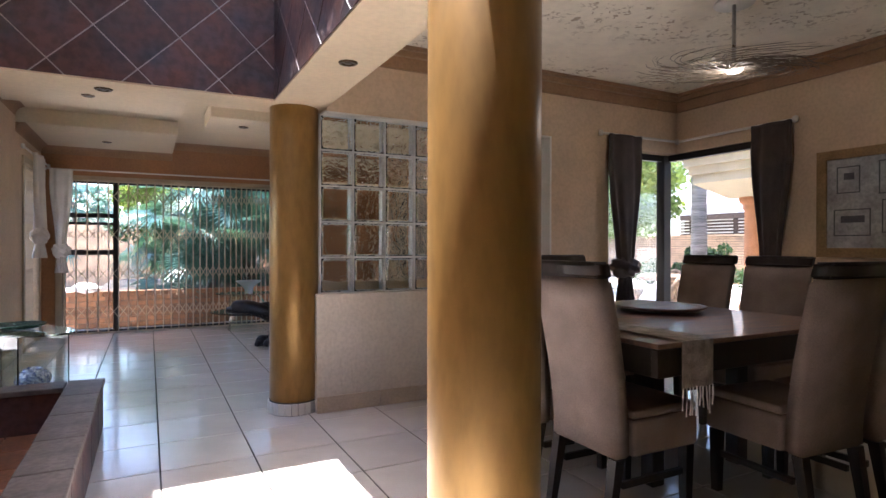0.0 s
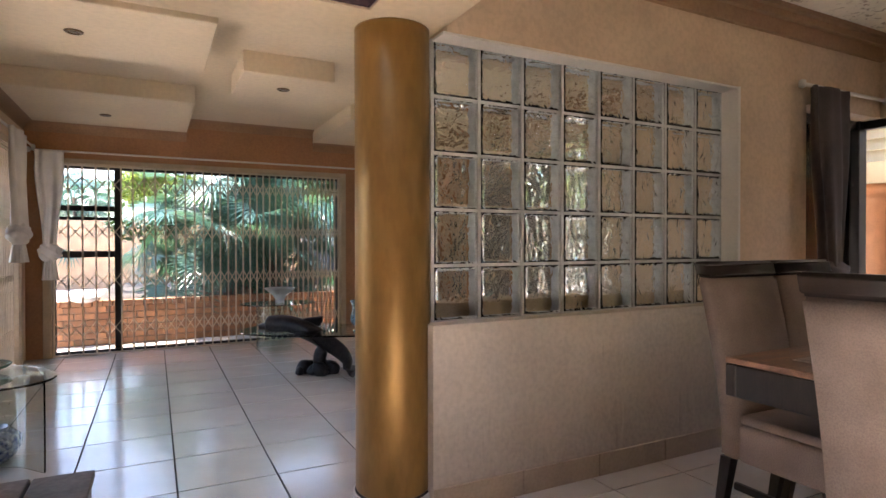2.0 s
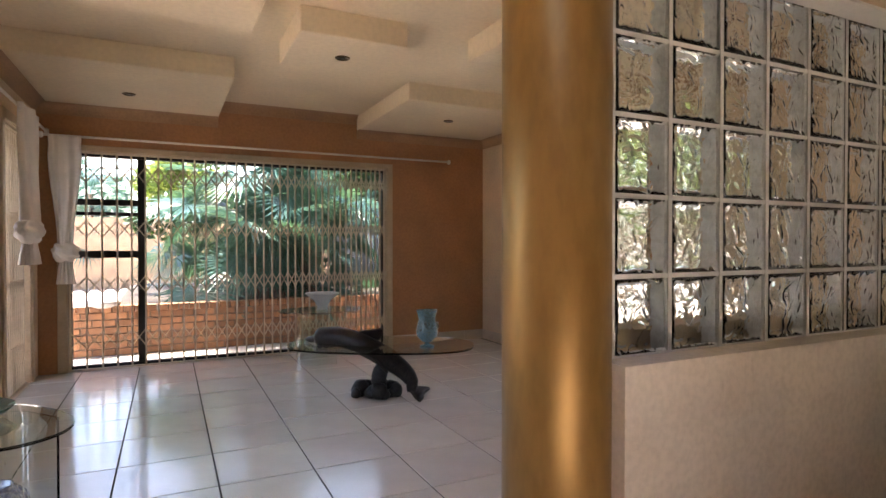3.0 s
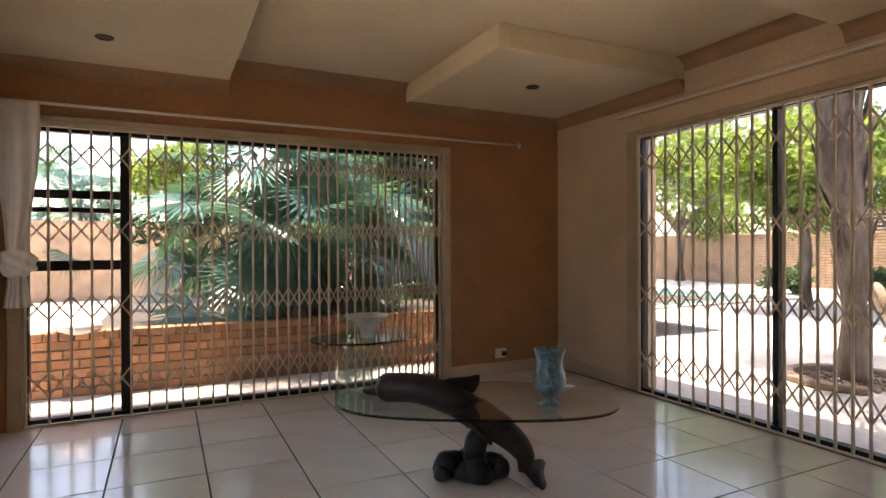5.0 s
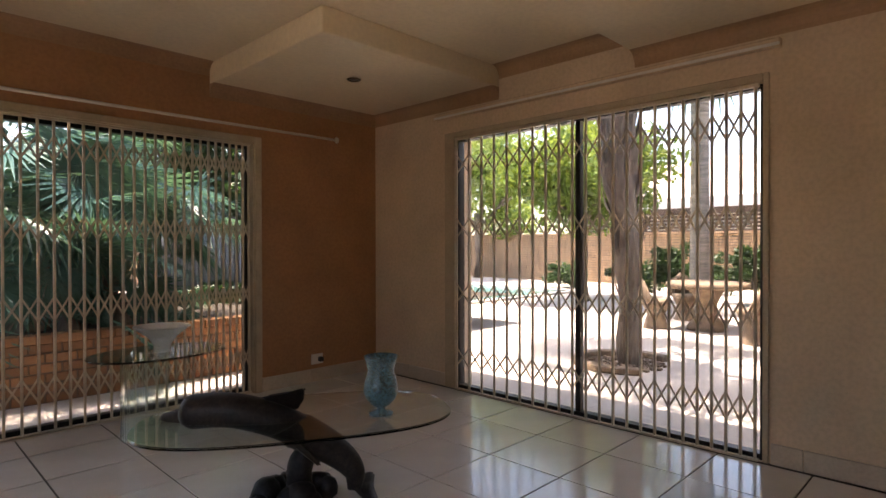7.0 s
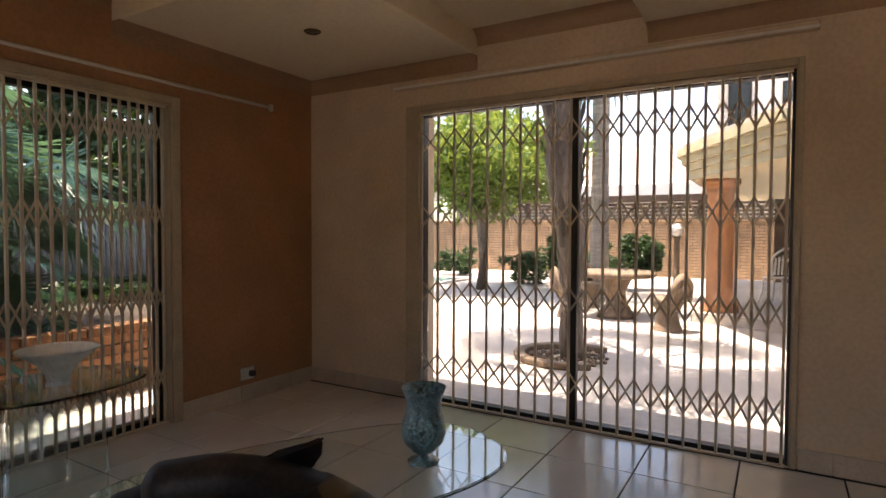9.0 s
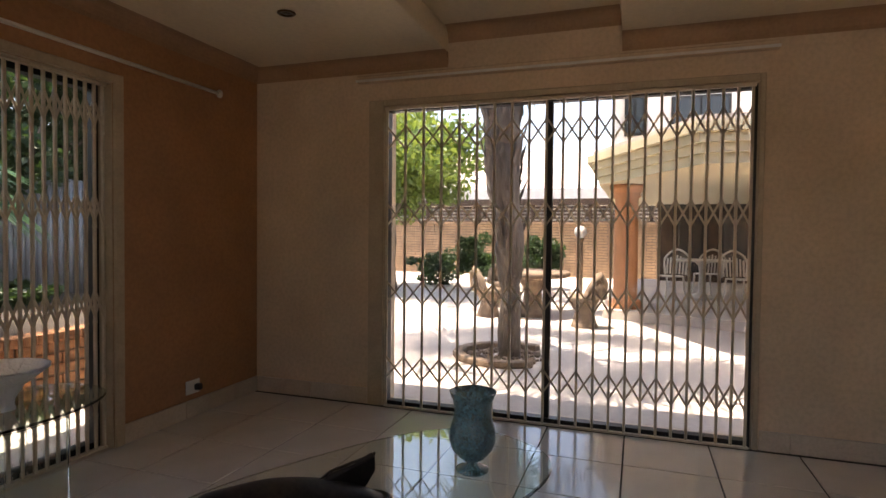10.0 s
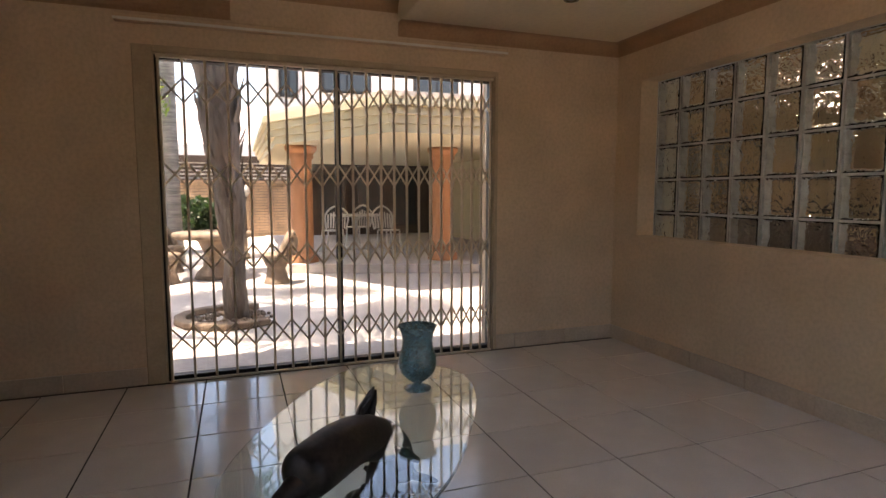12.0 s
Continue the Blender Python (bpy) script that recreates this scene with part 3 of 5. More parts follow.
# glass block screen
screen = thing("glass_block_screen", "screen of wavy clear glass blocks in white mortar above the half wall", "glass block wall", kind="structure")
BX, BZ, BP, BH = 1.0, 0.835, 0.25, 0.26


def block_mesh(seed):
    """Hollow block: two pressed panes with wavy inner faces."""
    bm = bmesh.new()
    n = 9
    for s in (-1, 1):
        sides = []
        for y0, amp in ((0.031, 0.006), (0.041, 0.0015)):
            grid = [[None] * (n + 1) for _ in range(n + 1)]
            for i in range(n + 1):
                for j in range(n + 1):
                    u, v = i / n * 2 - 1, j / n * 2 - 1
                    w = noise.noise(Vector((u * 1.9 + seed * 9, v * 1.9, s * 3.0 + seed))) * amp if max(abs(u), abs(v)) < 0.9 else 0
                    grid[i][j] = bm.verts.new((u * 0.117, s * y0 + w, v * 0.122))
            for i in range(n):
                for j in range(n):
                    bm.faces.new((grid[i][j], grid[i + 1][j], grid[i + 1][j + 1], grid[i][j + 1]))
            sides.append([grid[i][0] for i in range(n)] + [grid[n][j] for j in range(n)] + [grid[i][n] for i in range(n, 0, -1)] + [grid[0][j] for j in range(n, 0, -1)])
        for k in range(4 * n):
            q = (k + 1) % (4 * n)
            bm.faces.new((sides[0][k], sides[0][q], sides[1][q], sides[1][k]))
    bmesh.ops.recalc_face_normals(bm, faces=bm.faces)
    me = to_mesh("glass_block", bm, M_BLOCK)
    for p in me.polygons:
        p.use_smooth = abs(p.normal.y) > 0.3
    return me


def block_rim():
    """Four pale fused side walls of a hollow block."""
    bm = bmesh.new()
    for x0, x1, z0, z1 in ((-0.117, -0.105, -0.122, 0.122), (0.105, 0.117, -0.122, 0.122), (-0.105, 0.105, -0.122, -0.110), (-0.105, 0.105, 0.110, 0.122)):
        bm_box(bm, x0, x1, -0.0295, 0.0295, z0, z1)
    return to_mesh("fused_rim", bm, M_RIM)


rim_mesh = block_rim()
variants = [block_mesh(k) for k in range(4)]
for i in range(8):
    for j in range(5):
        o = shared("glass_block", variants[(i * 3 + j * 5) % 4], screen, pose(BX + BP * (i + 0.5), 3.695, BZ + BH * (j + 0.5)))
        o.visible_shadow = False
        shared("fused_rim", rim_mesh, o, Matrix())
for i in range(9):
    part("upright_joint", box(BX + BP * i - 0.008, BX + BP * i + 0.008, 3.652, 3.738, BZ, BZ + 1.3), M_MORTAR, screen)
for j in range(6):
    for i in range(8):
        part("bed_joint", box(BX + BP * i + 0.008, BX + BP * (i + 1) - 0.008, 3.654, 3.736, max(BZ, BZ + BH * j - 0.008), min(BZ + 1.3, BZ + BH * j + 0.008)), M_MORTAR, screen)


structure("screen_reveal", walls([(2.98, 2.999, YG0 - 0.004, 3.651, 0.836, 2.134), (1.0, 2.98, YG0 + 0.002, 3.651, 2.122, 2.134)]), M_REVEAL, "smooth white painted reveal round the glass blocks", "reveal")


# ---- columns, skirting and rails ----
def gold_column(x, y):
    c = thing("column", "round gold-bronze painted column on a mosaic tile foot", "column", "gold columns", pose(x, y, 0), kind="structure")
    part("shaft", lathe([(0, 0.09), (0.165, 0.09), (0.17, 0.1), (0.17, BEAM - 0.03), (0.165, BEAM - 0.022), (0.17, BEAM - 0.012), (0.17, BEAM), (0, BEAM)], 48), M_GOLD, c, smooth=True)
    foot = part("foot", lathe([(0, 0), (0.173, 0), (0.173, 0.088), (0, 0.088)], 40), M_GROUT, c)
    tile = to_mesh("foot_tile", box(-0.0205, 0.0205, -0.004, 0.006, 0.004, 0.084, 0.0015), M_WHITE)
    for k in range(25):
        a = 2 * math.pi * k / 25
        shared("foot_tile", tile, foot, pose(0.175 * math.cos(a), 0.175 * math.sin(a), 0, 0, 0, math.degrees(a) - 90))
    return c


gold_column(0.831, 3.722)
gold_column(0.795, 1.06)

skirting = thing("baseboard", "beige ceramic skirting tiles along the walls", "baseboard", kind="structure")
for (x0, y0), (x1, y1), (nx, ny) in (((0.95, 3.545), (3.66, 3.545), (0, -1)), ((2.09, YN), (XE, YN), (0, -1)), ((XE, 7.52), (XE, YN), (-1, 0)),
                                     ((XE, YG1), (XE, 5.005), (-1, 0)), ((0.95, YG1), (XE, YG1), (0, 1)), ((XW, 3.95), (XW, 7.22), (1, 0))):
    ln = math.hypot(x1 - x0, y1 - y0)
    k, s = 0, 0.0
    while s < ln - 0.02:
        e = min(ln, s + 0.473)
        ax, ay, bx, by = x0 + (x1 - x0) * s / ln, y0 + (y1 - y0) * s / ln, x0 + (x1 - x0) * (e - 0.004) / ln, y0 + (y1 - y0) * (e - 0.004) / ln
        part("skirting_tile", box(min(ax, bx, ax + nx * 0.012), max(ax, bx, ax + nx * 0.012), min(ay, by, ay + ny * 0.012), max(ay, by, ay + ny * 0.012), 0, 0.115, 0.002), M_SKIRT, skirting)
        s = e


def rail(p, q, r, label, mats=M_WHITE):
    t = thing("curtain_rail", label, "curtain rail")
    p, q = Vector(p), Vector(q)
    part("rod", tube([p, p.lerp(q, 0.5), q], r, 10), mats, t, smooth=True)
    for e in (p, q):
        part("finial", lathe([(0, -0.03), (r * 1.6, -0.02), (r * 1.8, 0), (r * 1.6, 0.02), (0, 0.03)], 12), mats, t, smooth=True).matrix_basis = Matrix.Translation(e)
    return t


rail((-1.28, 8.39, 2.17), (2.78, 8.39, 2.17), 0.011, "slim white curtain rail above the garden door")
rail((-1.24, 6.74, 2.2), (-1.24, 8.40, 2.2), 0.011, "slim white curtain rail above the side door")
rail((3.5, 3.47, 2.2), (4.48, 3.47, 2.2), 0.012, "slim white curtain rail at the dining window")
rail((4.48, 2.33, 2.2), (4.48, 3.47, 2.2), 0.012, "slim white curtain rail at the dining window")
er = thing("curtain_rail", "flat white curtain track above the patio door", "curtain rail")
part("track", box(3.245, XE, 4.95, 7.60, 2.30, 2.345, 0.006), M_CREAM, er)
part("lip", box(3.235, 3.2448, 4.95, 7.60, 2.302, 2.318, 0.002), M_WHITE, er)


def downlight(x, y, z):
    d = thing("downlight", "unlit recessed antique brass downlight in the ceiling", "downlight", "ceiling downlights", pose(x, y, z))
    part("ring", lathe([(0.030, 0.0), (0.030, -0.006), (0.046, -0.008), (0.052, -0.003), (0.052, 0.0)], 28), M_ANTIQUE, d, smooth=True)
    part("lamp", lathe([(0, -0.004), (0.02, -0.006), (0.024, -0.002), (0.0295, -0.001)], 20), M_BULB, d, "dull glass lamp face", smooth=True)


for p in ((-0.56, 7.80, DROP), (2.37, 7.58, DROP), (0.815, 6.08, DROP), (2.45, 4.9, DROP), (-0.56, 5.34, DROP), (-0.35, 3.745, BEAM), (0.85, 2.54, BEAM), (0.85, 0.2, BEAM)):
    downlight(*p)

sock = thing("wall_socket", "white wall socket with a black plug", "socket", at=pose(2.62, YN, 0.2))
part("plate", box(-0.06, 0.06, -0.012, 0, -0.045, 0.045, 0.004), M_WHITE, sock)
part("plug", box(0.0, 0.045, -0.055, -0.012, -0.022, 0.02, 0.008), M_LEATHER, sock, "black plug")

# slate-walled indoor basin
basin = thing("slate_basin", "low slate-clad basin wall with grey caps and terracotta floor", "planter")
part("core", walls([(-0.53, -0.372, -1.2, 3.888, 0.0, 0.29), (-1.32, -0.53, 3.73, 3.888, 0.0, 0.29)]), M_SLATEGROUT, basin)
capd = to_mesh("cap_slab", box(-0.1, 0.1, -0.21, 0.21, 0.0, 0.03, 0.005), M_SLATECAP)
for k in range(12):
    shared("cap_slab", capd, basin, pose(-0.45, 3.68 - 0.425 * k, 0.29 + random.uniform(0, 0.003), 0, 0, random.uniform(-0.6, 0.6)))
for k in range(2):
    shared("cap_slab", capd, basin, pose(-0.767 - 0.425 * k, 3.80, 0.29, 0, 0, 90))
sl = to_mesh("slate_tile", box(-0.005, 0.005, -0.207, 0.207, 0.004, 0.285, 0.003), M_SLATE)
for k in range(12):
    shared("slate_tile", sl, basin, pose(-0.366, 3.68 - 0.425 * k, 0.0))
    shared("slate_tile", sl, basin, pose(-0.536, 3.50 - 0.425 * k, 0.0))
for k in range(2):
    shared("slate_tile", sl, basin, pose(-0.767 - 0.425 * k, 3.724, 0.0, 0, 0, 90))
    shared("slate_tile", sl, basin, pose(-0.6 - 0.425 * k, 3.894, 0.0, 0, 0, 90))
tt = to_mesh("floor_tile", box(-0.145, 0.145, -0.145, 0.145, 0.0, 0.06, 0.004), M_TERRA)
for i in range(3):
    for j in range(16):
        shared("floor_tile", tt, basin, pose(-0.69 - 0.298 * i, 3.56 - 0.298 * j, 0.0))


# ---- living room things ----
def spline(pts, n):
    """Catmull-Rom through the points."""
    pts = [Vector(p) for p in pts]
    pts = [pts[0] * 2 - pts[1]] + pts + [pts[-1] * 2 - pts[-2]]
    out = []
    for i in range(1, len(pts) - 2):
        for k in range(n):
            t = k / n
            a, b, c, d = pts[i - 1:i + 3]
            out.append(0.5 * ((2 * b) + (c - a) * t + (2 * a - 5 * b + 4 * c - d) * t * t + (3 * b - a - 3 * c + d) * t ** 3))
    return out + [pts[-2]]


def boat(cx, cy, hl, hw, ang, n=48, p=2.6):
    out = []
    for k in range(n):
        a = 2 * math.pi * k / n
        u = hl * math.copysign(abs(math.cos(a)) ** (2 / p), math.cos(a))
        v = hw * math.copysign(abs(math.sin(a)) ** (2 / p), math.sin(a))
        out.append((cx + u * math.cos(ang) - v * math.sin(ang), cy + u * math.sin(ang) + v * math.cos(ang)))
    return out


coffee = thing("dolphin_coffee_table", "glass-topped coffee table on a dark bronze leaping dolphin base", "coffee table")
part("glass_top", prism(boat(1.235, 6.49, 0.73, 0.375, radians(-29), 56, 2.75), 0.394, 0.408, 0.004), M_GLASS, coffee, "clear rounded glass top").visible_shadow = False
bodyp = spline([(1.42, 6.31, 0.05), (1.425, 6.32, 0.13), (1.375, 6.36, 0.21), (1.265, 6.435, 0.30), (1.12, 6.53, 0.395), (0.97, 6.64, 0.45), (0.86, 6.745, 0.447), (0.80, 6.805, 0.438)], 6)
rad = [0.034 + 0.05 * math.sin(math.pi / 2 * min(1, k / 26)) for k in range(len(bodyp))]
rad[-5:] = [0.083, 0.079, 0.071, 0.057, 0.034]
part("dolphin_body", tube(bodyp, rad, 20), M_DOLPHIN, coffee, smooth=True)
part("beak", tube(spline([(0.82, 6.785, 0.43), (0.775, 6.83, 0.424), (0.735, 6.872, 0.424)], 4), [0.046, 0.043, 0.039, 0.035, 0.031, 0.028, 0.025, 0.02, 0.011], 12), M_DOLPHIN, coffee, smooth=True)


def fin(pts, thick, n=(0, 1, 0)):
    nv = Vector(n).normalized() * thick
    bm = bmesh.new()
    a = [bm.verts.new(Vector(p) + nv) for p in pts]
    b = [bm.verts.new(Vector(p) - nv) for p in pts]
    bm.faces.new(a)
    bm.faces.new(b[::-1])
    for i in range(len(pts)):
        j = (i + 1) % len(pts)
        bm.faces.new((a[j], a[i], b[i], b[j]))
    bmesh.ops.bevel(bm, geom=list(bm.edges), offset=thick * 0.8, segments=2, affect='EDGES')
    bmesh.ops.recalc_face_normals(bm, faces=bm.faces)
    return bm


part("dorsal_fin", fin([(1.04, 6.59, 0.50), (1.11, 6.545, 0.505), (1.18, 6.51, 0.522), (1.25, 6.475, 0.538), (1.254, 6.472, 0.525), (1.235, 6.482, 0.485), (1.22, 6.49, 0.43), (1.1, 6.55, 0.43)], 0.014, (0.54, 0.84, 0)), M_DOLPHIN, coffee, smooth=True)
part("side_flipper", fin([(1.12, 6.44, 0.35), (1.15, 6.37, 0.31), (1.22, 6.30, 0.23), (1.23, 6.31, 0.21), (1.2, 6.40, 0.26)], 0.012, (0.8, 0.2, 0.5)), M_DOLPHIN, coffee, smooth=True)
part("side_flipper", fin([(1.20, 6.54, 0.34), (1.24, 6.62, 0.29), (1.28, 6.68, 0.21), (1.26, 6.64, 0.20), (1.24, 6.54, 0.26)], 0.012, (0.8, -0.2, 0.5)), M_DOLPHIN, coffee, smooth=True)
part("tail_fluke", fin([(1.44, 6.30, 0.085), (1.52, 6.36, 0.07), (1.66, 6.43, 0.03), (1.69, 6.41, 0.02), (1.62, 6.33, 0.035), (1.56, 6.27, 0.04), (1.52, 6.17, 0.02), (1.47, 6.13, 0.012), (1.46, 6.19, 0.03)], 0.011, (0.1, 0.1, 1)), M_DOLPHIN, coffee, smooth=True).matrix_basis = Matrix.Translation((-0.05, 0.02, 0))
rng = random.Random(4)
for k in range(16):
    bm = bmesh.new()
    a = rng.uniform(0, 6.28)
    r = rng.uniform(0.04, 0.075)
    c = Vector((1.20 + 0.17 * math.cos(a) * rng.uniform(0.3, 1), 6.49 + 0.15 * math.sin(a) * rng.uniform(0.3, 1), r * 0.8))
    res = bmesh.ops.create_icosphere(bm, subdivisions=2, radius=r, matrix=Matrix.Translation(c) @ pose(0, 0, 0, rng.uniform(0, 90), rng.uniform(0, 90), 0))
    for v in res["verts"]:
        v.co += (v.co - c).normalized() * noise.noise(v.co * 22) * 0.02
        v.co.z = max(0.0, v.co.z)
    part("rock", bm, M_ROCK, coffee, smooth=True)
part("support_wave", tube(spline([(1.22, 6.47, 0.06), (1.21, 6.46, 0.16), (1.25, 6.44, 0.27), (1.30, 6.41, 0.28)], 5), [0.06] * 8 + [0.05] * 8, 12), M_ROCK, coffee, smooth=True)

vase = thing("vase", "crackled teal glass footed vase on the coffee table", "vase", at=pose(1.512, 6.222, 0.409) @ Matrix.Diagonal((1.05, 1.05, 0.98, 1)))
part("bowl", lathe([(0, 0.03), (0.02, 0.032), (0.045, 0.05), (0.07, 0.08), (0.079, 0.115), (0.075, 0.155), (0.064, 0.19), (0.061, 0.22), (0.068, 0.255), (0.079, 0.285), (0.075, 0.286), (0.057, 0.225), (0.058, 0.19), (0.068, 0.15), (0.07, 0.11), (0.035, 0.06), (0, 0.05)], 40), M_BLUEGL, vase, smooth=True)
part("foot", lathe([(0, 0), (0.054, 0), (0.056, 0.007), (0.034, 0.016), (0.016, 0.024), (0.018, 0.036), (0, 0.036)], 32), M_BLUEGL, vase, smooth=True)


def glass_side_table(x, y, h, turn, label, hl=0.37, hw=0.25, leg=(0.0, 0.0)):
    """Leaf-shaped glass top on one sheet of glass bent into a U."""
    t = thing("glass_side_table", label, "side table", "glass side tables", pose(x, y, 0, 0, 0, turn))
    part("glass_top", prism(boat(0, 0, hl, hw, 0, 40, 2.2), h - 0.012, h, 0.004), M_GLASS, t, "clear rounded glass top").visible_shadow = False
    bm = bmesh.new()
    out, inn = [], []
    for k in range(25):
        a = math.pi * (0.5 + k / 24)
        for r, lst in ((0.19, out), (0.18, inn)):
            lst.append((r * math.cos(a) * 1.0, r * math.sin(a)))
    out = [(0.16, 0.19)] + out + [(0.16, -0.19)]
    inn = [(0.16, 0.18)] + inn + [(0.16, -0.18)]
    poly = out + inn[::-1]
    lo = [bm.verts.new((px + leg[0], py + leg[1], 0.0)) for px, py in poly]
    hi = [bm.verts.new((px + leg[0], py + leg[1], h - 0.013)) for px, py in poly]
    n = len(poly)
    for i in range(n):
        bm.faces.new((lo[i], lo[(i + 1) % n], hi[(i + 1) % n], hi[i]))
    m2 = len(out)
    for i in range(m2 - 1):
        for ring in (lo, hi):
            bm.faces.new((ring[i], ring[i + 1], ring[n - 2 - i], ring[n - 1 - i]))
    bmesh.ops.recalc_face_normals(bm, faces=bm.faces)
    part("bent_glass_leg", bm, M_GLASS, t, smooth=False).visible_shadow = False
    return t


glass_side_table(1.16, 8.12, 0.51, 0, "bent glass side table by the garden door", 0.43, 0.30, (-0.08, -0.12))
glass_side_table(-0.9, 4.9, 0.53, -50, "bent glass side table beside the side wall")
bowl = thing("bowl", "flared frosted white glass bowl on the side table", "bowl", at=pose(1.17, 8.1, 0.511))
part("body", lathe([(0, 0), (0.056, 0), (0.05, 0.018), (0.055, 0.045), (0.088, 0.10), (0.178, 0.168), (0.174, 0.174), (0.082, 0.108), (0.044, 0.056), (0, 0.03)], 14), M_FROST, bowl)
dish = thing("dish", "shallow green glazed dish on the side table", "dish", at=pose(-0.99, 4.97, 0.531))
part("body", lathe([(0, 0), (0.09, 0), (0.17, 0.03), (0.185, 0.045), (0.18, 0.047), (0.09, 0.015), (0, 0.012)], 32), M_GREEN, dish, smooth=True)
jar = thing("ginger_jar", "round blue and white porcelain jar on the floor", "jar", at=pose(-0.93, 5.22, 0.0))
part("body", lathe([(0, 0), (0.07, 0), (0.10, 0.03), (0.13, 0.09), (0.125, 0.13), (0.09, 0.165), (0.07, 0.172), (0.07, 0.186), (0.062, 0.186), (0.06, 0.165), (0, 0.15)], 40), M_PORC, jar, smooth=True)


def tied_curtain(x, y, z1, z0, w, along, mats, label, knot, group):
    """Gathered curtain hung from a rail and knotted below; along is 'x' or 'y'."""
    c = thing("curtain", label, "curtain", group)
    bm = bmesh.new()
    rows, n = [], 56
    zk = z0 + knot
    levels = [z1, z1 - 0.03, z1 - 0.08] + [z1 - 0.08 - (z1 - 0.08 - zk) * f for f in (0.12, 0.25, 0.4, 0.55, 0.7, 0.85, 0.95, 1.0)]
    for li, z in enumerate(levels):
        f = (z1 - z) / (z1 - zk)
        ww = w * (1 - 0.55 * f ** 1.6) * (0.96 if li == 2 else 1)
        dd = 0.022 + 0.03 * f
        ring = []
        for k in range(n):
            a = 2 * math.pi * k / n
            fold = 1 + 0.28 * math.sin(a * 9 + 0.6 * math.sin(3 * f)) * (1 - 0.3 * f)
            u, v = ww / 2 * math.cos(a), dd * math.sin(a) * fold + 0.012 * math.sin(a * 5)
            ring.append((u + 0.01 * math.sin(6 * f + a), v, z))
        rows.append(ring)
    def place(p):
        return (x + p[0], y + p[1], p[2]) if along == 'x' else (x + p[1], y + p[0], p[2])
    vr = [[bm.verts.new(place(p)) for p in ring] for ring in rows]
    for a, b in zip(vr, vr[1:]):
        for k in range(n):
            bm.faces.new((a[k], a[(k + 1) % n], b[(k + 1) % n], b[k]))
    bm.faces.new(vr[0])
    bmesh.ops.recalc_face_normals(bm, faces=bm.faces)
    part("drape", bm, mats, c, smooth=True)
    bm = bmesh.new()
    res = bmesh.ops.create_icosphere(bm, subdivisions=4, radius=1.0)
    for v in res["verts"]:
        q = v.co.copy()
        s = 1 + 0.16 * noise.noise(q * 2.6) + 0.08 * math.sin(q.z * 9 + q.x * 6)
        v.co = Vector(place((q.x * 0.42 * w * s, q.y * 0.085 * s, zk - 0.03 + q.z * 0.1 * s)))
    part("knot", bm, mats, c, smooth=True)
    bm = bmesh.new()
    rows = []
    for f in np.linspace(0, 1, 6):
        rows.append([bm.verts.new(place(((0.16 + 0.12 * f) * w * math.cos(2 * math.pi * k / n) * (1 + 0.1 * math.sin(k * 1.9)), (0.03 + 0.025 * f) * math.sin(2 * math.pi * k / n) * (1 + 0.3 * math.sin(k * 1.3)), zk - 0.07 - (knot - 0.07) * f))) for k in range(n)])
    for a, b in zip(rows, rows[1:]):
        for k in range(n):
            bm.faces.new((a[k], a[(k + 1) % n], b[(k + 1) % n], b[k]))
    bmesh.ops.recalc_face_normals(bm, faces=bm.faces)
    part("tail", bm, mats, c, smooth=True)
    return c


tied_curtain(-1.10, 8.37, 2.17, 0.83, 0.25, 'x', M_CURTW, "sheer white curtain tied in a knot beside the garden door", 0.32, "white curtains")
tied_curtain(-1.2, 7.45, 2.2, 1.04, 0.55, 'y', M_CURTW, "sheer white curtain tied in a knot at the side door", 0.28, "white curtains")
tied_curtain(3.79, 3.46, 2.2, 0.6, 0.40, 'x', M_CURTD, "dark taupe curtain knotted at the dining window", 0.42, "dark curtains")
tied_curtain(4.46, 2.52, 2.2, 0.6, 0.34, 'y', M_CURTD, "dark taupe curtain knotted at the dining window", 0.42, "dark curtains")

